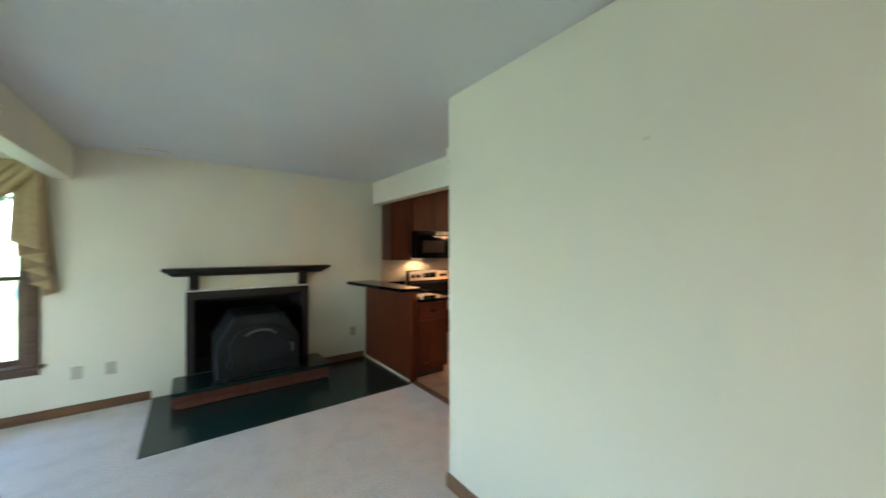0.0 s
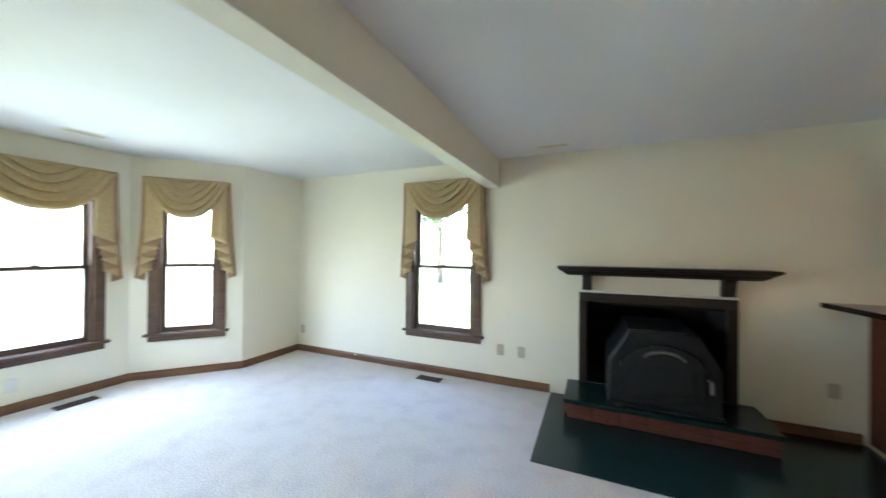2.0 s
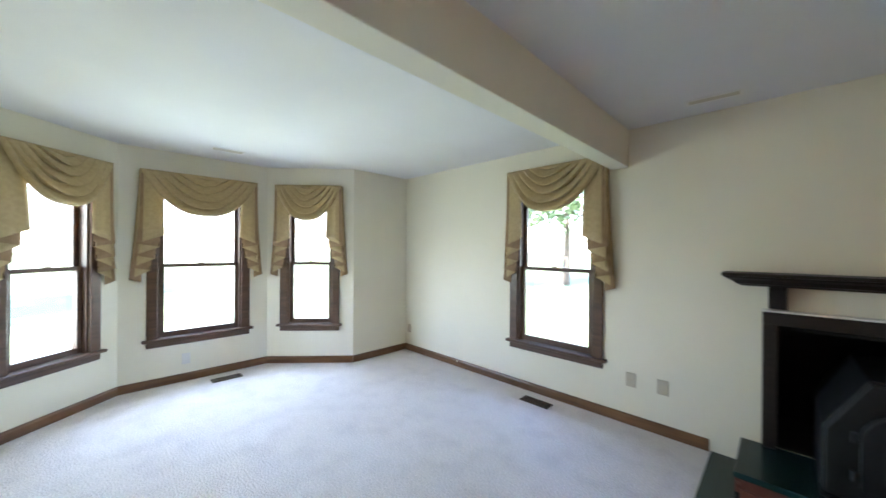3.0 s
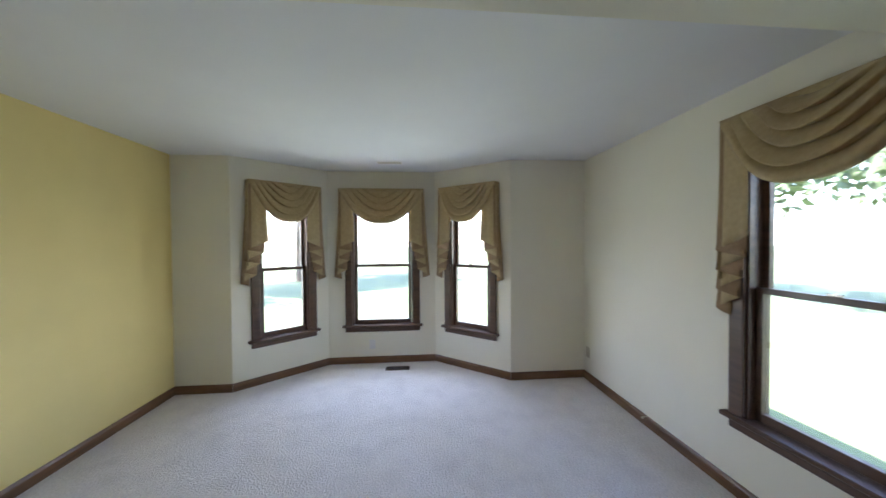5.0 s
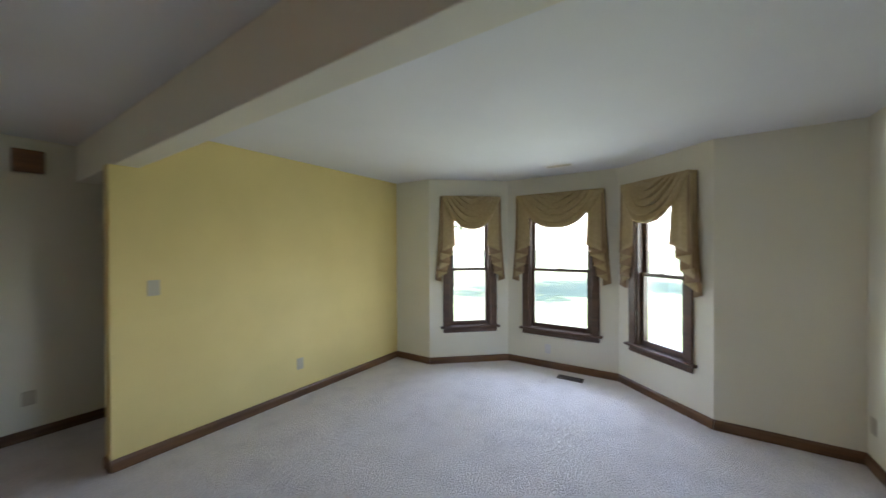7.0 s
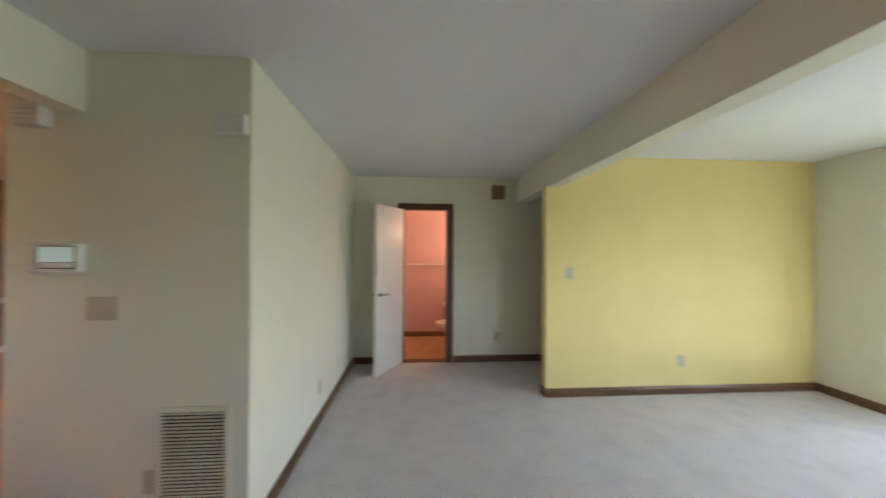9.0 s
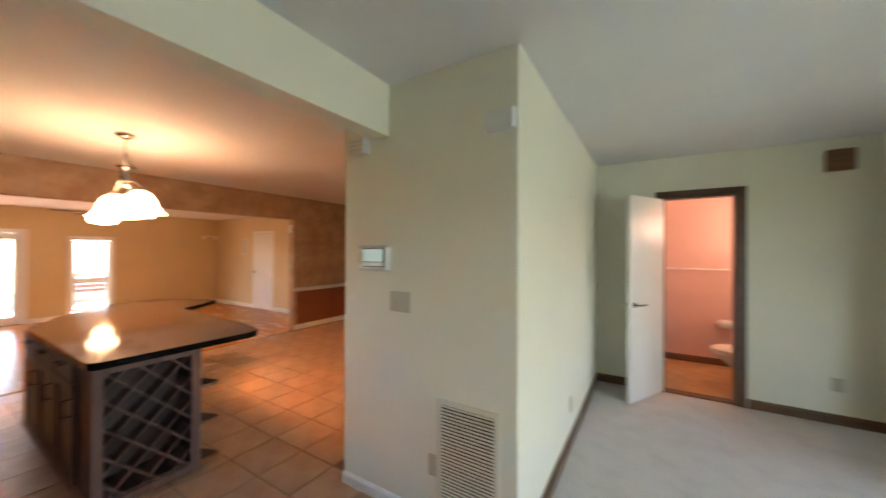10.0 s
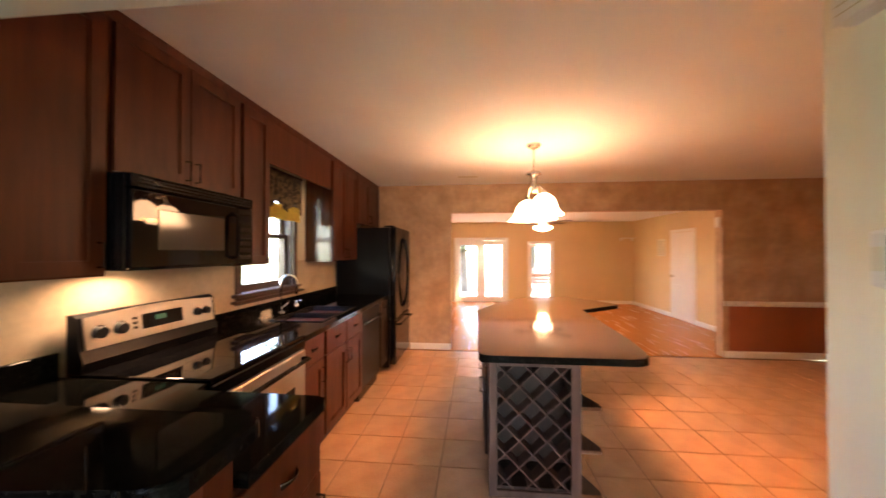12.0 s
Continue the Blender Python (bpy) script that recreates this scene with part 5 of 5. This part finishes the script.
for z in (0.045, 0.30, 0.548):
    part("corner_shelf", prism(rounded([(3.07, 2.029), (3.07, 1.915), (3.11, 1.915), (3.38, 2.029)], [0, 0.01, 0.02, 0]), z, z + 0.018), CHERRYDARK, isl)
    # lighter strip: light on the shelf's front edge is in its colour
    part("shelf_edge", box(3.062, 1.917, z, 3.069, 2.029, z + 0.018), CHIMEWOOD, isl, "lighter brown shelf edge, its lit front put into the colour")
top_pts = [(2.84, 2.63), (2.84, 1.76), (3.17, 1.71), (4.33, 1.66), (4.68, 1.19), (5.0, 1.34), (5.27, 1.58), (5.23, 2.0), (4.68, 2.43), (4.2, 2.63)]
bm = prism(rounded(top_pts, [0.05, 0.12, 0.05, 0.06, 0.05, 0.03, 0.06, 0.06, 0.03, 0.03]), 0.867, 0.905, 0.008, 3)
bm.normal_update()
# brown stone on the upper face, black on the edges and underside
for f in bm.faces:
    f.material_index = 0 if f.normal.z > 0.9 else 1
solid("stone_countertop", bm, [ISLETOP, GRANITE], "speckled brown stone island top with black edges and a wing", "countertop")

# pendant over the island
pd = thing("pendant_light", "satin nickel pendant with lit frosted bell shades", "pendant lamp", pose(4.26, 2.11, 0))
part("canopy", turned([(0.0, TOP - 0.001), (0.065, TOP - 0.001), (0.062, TOP - 0.02), (0.03, TOP - 0.04), (0.0, TOP - 0.045)], 24), NICKEL, pd, smooth=True)
part("rod", turned([(0.008, TOP - 0.04), (0.008, 2.18)], 10), NICKEL, pd, smooth=True)
part("hub", turned([(0.0, 2.21), (0.02, 2.2), (0.065, 2.175), (0.07, 2.16), (0.03, 2.145), (0.022, 2.10), (0.03, 2.07), (0.018, 2.04), (0.022, 2.0), (0.0, 1.99)], 24), NICKEL, pd, smooth=True)
for k, (dx, dy, zb) in enumerate(((0.05, 0.05, 1.735), (-0.09, -0.075, 1.775), (0.15, -0.075, 1.76))):
    part("arm", tube([(0, 0, 2.04), (dx * 0.5, dy * 0.5, 2.05), (dx, dy, zb + 0.22), (dx, dy, zb + 0.19)], 0.008), NICKEL, pd, smooth=True)
    part("socket", turned([(0.0, zb + 0.225), (0.02, zb + 0.22), (0.03, zb + 0.19), (0.0, zb + 0.185)], 16, (dx, dy)), NICKEL, pd, smooth=True)
    sh = part("shade", turned([(0.028, zb + 0.19), (0.05, zb + 0.182), (0.085, zb + 0.15), (0.105, zb + 0.10), (0.12, zb + 0.06), (0.145, zb + 0.025), (0.172, zb + 0.0), (0.168, zb - 0.002), (0.14, zb + 0.02), (0.112, zb + 0.06), (0.098, zb + 0.10), (0.078, zb + 0.145), (0.045, zb + 0.175), (0.028, zb + 0.18)], 32, (dx, dy)), SHADE, pd, "lit frosted glass bell shade", smooth=True)
    lamp("pendant_bulb", "POINT", PENDW, (1.0, 0.42, 0.15), pose(4.26 + dx, 2.11 + dy, zb + 0.06), 0.022)

# family room
fdr = thing("door_2", "white glazed double patio doors letting in daylight", "door", pose(10.94, 0, 0), kind="structure")
for a, b in ((1.72, 1.79), (3.21, 3.28)):
    part("casing", box(-0.022, a, 0.0, -0.001, b, 1.86, 0.003), WHITE, fdr)
part("casing", box(-0.022, 1.79, 1.775, -0.001, 3.21, 1.86, 0.003), WHITE, fdr)
for y0, y1 in ((1.791, 2.498), (2.502, 3.209)):
    bm = box(0.04, y0, 0.012, 0.085, y0 + 0.11, 1.775, 0.003)
    box(0.04, y1 - 0.11, 0.012, 0.085, y1, 1.775, 0.003, bm)
    box(0.04, y0 + 0.11, 0.012, 0.085, y1 - 0.11, 0.16, 0.003, bm)
    box(0.04, y0 + 0.11, 1.65, 0.085, y1 - 0.11, 1.775, 0.003, bm)
    lf = part("leaf", bm, WHITE, fdr)
    p = part("pane", box(0.060, y0 + 0.11, 0.16, 0.066, y1 - 0.11, 1.65), GLASS, lf)
    p.visible_shadow = False
    part("handle", tube([(0.04, 2.50 + (0.06 if y0 > 2.45 else -0.06), 0.9), (0.01, 2.50 + (0.06 if y0 > 2.45 else -0.06), 0.9), (0.01, 2.50 + (0.06 if y0 > 2.45 else -0.06), 1.0)], 0.01), NICKEL, lf)
part("threshold", box(-0.02, 1.72, 0.0, 0.14, 3.28, 0.012, 0.003), OAK, fdr)
fw = thing("window_6", "tall white family room window beside the doors", "window", pose(10.94, 0, 0), kind="structure")
for bb in ((-0.02, 0.45, 0.05, -0.001, 0.52, 1.75), (-0.02, 1.11, 0.05, -0.001, 1.18, 1.75), (-0.02, 0.52, 1.66, -0.001, 1.11, 1.75), (-0.02, 0.52, 0.05, -0.001, 1.11, 0.12)):
    part("casing", box(*bb, 0.003), WHITE, fw)
for z0, z1 in ((0.13, 0.79), (0.795, 1.65)):
    bm = box(0.04, 0.521, z0, 0.075, 0.565, z1, 0.002)
    box(0.04, 1.065, z0, 0.075, 1.109, z1, 0.002, bm)
    box(0.04, 0.565, z0, 0.075, 1.065, z0 + 0.045, 0.002, bm)
    box(0.04, 0.565, z1 - 0.045, 0.075, 1.065, z1, 0.002, bm)
    sh = part("sash", bm, WHITE, fw)
    p = part("pane", box(0.055, 0.565, z0 + 0.045, 0.06, 1.065, z1 - 0.045), GLASS, sh)
    p.visible_shadow = False
d3 = thing("door_3", "white panelled door in the family room wall", "door", pose(8.30, FY, 0), kind="structure")
part("leaf", box(0.0, 0.002, 0.01, 0.74, 0.03, 1.86, 0.003), WHITE, d3)
for z0, z1 in ((0.15, 0.75), (0.85, 1.30), (1.40, 1.75)):
    for x0, x1 in ((0.10, 0.33), (0.41, 0.64)):
        part("panel", box(x0, 0.03, z0, x1, 0.036, z1, 0.003), WHITE, d3)
for bb in ((-0.06, 0.001, 0.0, -0.002, 0.02, 1.93), (0.742, 0.001, 0.0, 0.80, 0.02, 1.93), (-0.002, 0.001, 1.87, 0.742, 0.02, 1.93)):
    part("casing", box(*bb, 0.003), WHITE, d3)
part("knob", tube([(0.68, 0.03, 0.92), (0.68, 0.07, 0.92)], 0.026, 14), NICKEL, d3)
vt = thing("wall_vent", "grey louvred vent cover high on the tan wall", "air grille", pose(9.5, FY, 1.55))
part("frame", box(-0.17, 0.001, -0.20, 0.17, 0.012, 0.20, 0.003), GRILLE, vt)
for k in range(9):
    part("slat", box(-0.14, 0.012, -0.17 + 0.038 * k, 0.14, 0.016, -0.15 + 0.038 * k), PLASTIC, vt)
sf = thing("wall_shelf", "small white shelf on the family room wall", "shelf", pose(FX, -1.50, 1.82, 0, 0, 90))
part("board", box(-0.19, 0.001, 0.0, 0.17, 0.14, 0.02, 0.003), WHITE, sf)
for x in (-0.14, 0.14):
    part("bracket", box(x - 0.01, 0.001, -0.07, x + 0.01, 0.09, 0.0), WHITE, sf)
cf = thing("ceiling_fan", "ceiling fan with a lit glass bowl in the family room", "ceiling fan", pose(8.6, 1.20, 0))
part("rod", turned([(0.012, FT), (0.012, 2.14)], 10), NICKEL, cf)
part("motor", turned([(0.0, 2.15), (0.09, 2.14), (0.11, 2.10), (0.09, 2.05), (0.0, 2.04)], 24), NICKEL, cf, smooth=True)
part("bowl", turned([(0.10, 2.02), (0.19, 2.0), (0.20, 1.97), (0.15, 1.92), (0.0, 1.89)], 28), SHADE, cf, "lit frosted glass bowl", smooth=True)
for k in range(5):
    a = 2 * math.pi * k / 5 + 0.3
    bm = box(0.12, -0.06, 2.09, 0.62, 0.06, 2.098, 0.003)
    bmesh.ops.rotate(bm, verts=bm.verts, cent=(0, 0, 2.09), matrix=Matrix.Rotation(a, 3, "Z"))
    part("blade", bm, CHERRYDARK, cf)
lamp("fan_lamp", "POINT", FANW, (1.0, 0.55, 0.24), pose(8.6, 1.20, 1.82), 0.12)
# plain white box added for a white spot on the opening's edge
jl = thing("opening_edge_box", "small white box high on the opening's edge", "sensor", pose(E + 0.07, OPR, 1.86))
part("case", box(-0.04, 0.001, -0.07, 0.04, 0.03, 0.07, 0.005), WHITEPLASTIC, jl)

# outside: deck rail behind the patio doors, trees
dk = thing("wooden_deck", "weathered red-brown deck with a rail outside the doors", "deck", pose(0, 0, 0))
part("platform", box(11.1, -0.5, -0.45, 14.0, 4.6, -0.08), DECK, dk)
part("post", box(13.9, 0.9, -0.08, 14.0, 1.0, 0.75), DECK, dk)
part("rail", box(13.9, -0.5, 0.75, 14.0, 1.0, 0.82), DECK, dk)
part("rail", box(13.92, -0.5, 0.02, 13.98, 1.0, 0.08), DECK, dk)
# boards added for a red-brown strip, their shade painted into the wood colour
for z in (0.28, 0.40, 0.52):
    part("skirt_board", box(13.80, -0.5, z, 13.84, 1.0, z + 0.105, 0.004), DECKRED, dk, "shaded red-brown board")
for k in range(5):
    part("baluster", box(13.93, -0.45 + 0.29 * k, 0.08, 13.97, -0.41 + 0.29 * k, 0.75), DECK, dk)


def leaf_crown(radius, height, count, seed):
    """Many small leaf quads in uneven clumps."""
    rnd = random.Random(seed)
    verts, faces = [], []
    clumps = [(Vector((rnd.gauss(0, 0.45) * radius, rnd.gauss(0, 0.45) * radius, height * rnd.uniform(0.15, 1.0))), radius * rnd.uniform(0.22, 0.5)) for _ in range(26)]
    for i in range(count):
        c, r = clumps[i % len(clumps)]
        d = Vector((rnd.gauss(0, 1), rnd.gauss(0, 1), rnd.gauss(0, 0.7))).normalized() * r * rnd.uniform(0.6, 1.05)
        p = c + d
        a = Vector((rnd.gauss(0, 1), rnd.gauss(0, 1), rnd.gauss(0, 1))).normalized()
        b = a.orthogonal().normalized()
        s = rnd.uniform(0.10, 0.22)
        k = len(verts)
        verts += [p + a * s, p + b * s * 0.5, p - a * s, p - b * s * 0.5]
        faces.append((k, k + 1, k + 2, k + 3))
    me = bpy.data.meshes.new("crown")
    me.from_pydata([tuple(v) for v in verts], [], faces)
    me.materials.append(LEAF)
    return me


def tree(x, y, h, seed):
    t = thing("tree", "leafy green broadleaf tree on the lawn", "tree", pose(x, y, -0.45), "garden trees")
    rnd = random.Random(seed)
    trunk = [(0, 0, 0), (0.05, 0.02, h * 0.25), (-0.03, 0.06, h * 0.5), (0.02, 0.0, h * 0.8)]
    bm = bmesh.new()
    rings = []
    for k, p in enumerate(trunk):
        r = 0.22 * (1 - 0.22 * k)
        rings.append([bm.verts.new((p[0] + r * math.cos(2 * math.pi * j / 10), p[1] + r * math.sin(2 * math.pi * j / 10), p[2])) for j in range(10)])
    for a, b in zip(rings, rings[1:]):
        for j in range(10):
            bm.faces.new((a[j], a[(j + 1) % 10], b[(j + 1) % 10], b[j]))
    part("trunk", bm, BARK, t, smooth=True)
    for k in range(5):
        a = 2 * math.pi * k / 5 + rnd.random()
        z = h * (0.35 + 0.1 * k)
        part("limb", tube([(0, 0, z), (0.9 * math.cos(a), 0.9 * math.sin(a), z + 0.7), (1.9 * math.cos(a), 1.9 * math.sin(a), z + 1.1)], 0.06), BARK, t)
    c = new("crown", leaf_crown(h * 0.36, h * 0.62, 5200, seed))
    c.parent = t
    c.location = (0, 0, h * 0.36)
for x, y, h, s in ((-19, -3.5, 10, 2), (-15, -6, 8.5, 3), (-3.0, 17, 10, 4), (-8.5, 19, 9, 5), (3.5, 16, 9.5, 6), (21, 5.5, 9, 7), (23, -1.0, 10, 8), (10, 20, 10, 9), (20, 11, 9, 10), (17, 3.2, 6, 13), (17.5, 0.2, 6.5, 14), (18.5, 6.6, 6.5, 15), (19, -4, 7, 16), (-12, 13, 8, 12)):
    tree(x, y, h, s)

# floor tiles of the kitchen
P = 0.333
bm = box(-P / 2 + 0.0035, -P / 2 + 0.0035, -0.010, P / 2 - 0.0035, P / 2 - 0.0035, 0.0, 0.002)
tile_me = bpy.data.meshes.new("tile")
bm.to_mesh(tile_me)
bm.free()
tile_me.materials.append(TILE)
for i in range(-5, 9):
    for j in range(-19, 3):
        x, y = 3.34 + P * (i + 0.5), 3.55 + P * (j + 0.5)
        if not (1.60 < x < 6.15 and -2.75 < y < N):
            continue
        x0, x1 = max(x - P / 2, 1.767), min(x + P / 2, E - 0.006)
        if x1 - x0 < 0.05:
            continue
        if y > 3.9 or (x < 2.145 + 0.16 and y < PY - 0.18):
            continue
        o = new("tile", tile_me)
        o.parent = floor_k
        o.location = ((x0 + x1) / 2, y, 0.0)
        o.scale = ((x1 - x0) / P, 1, 1)
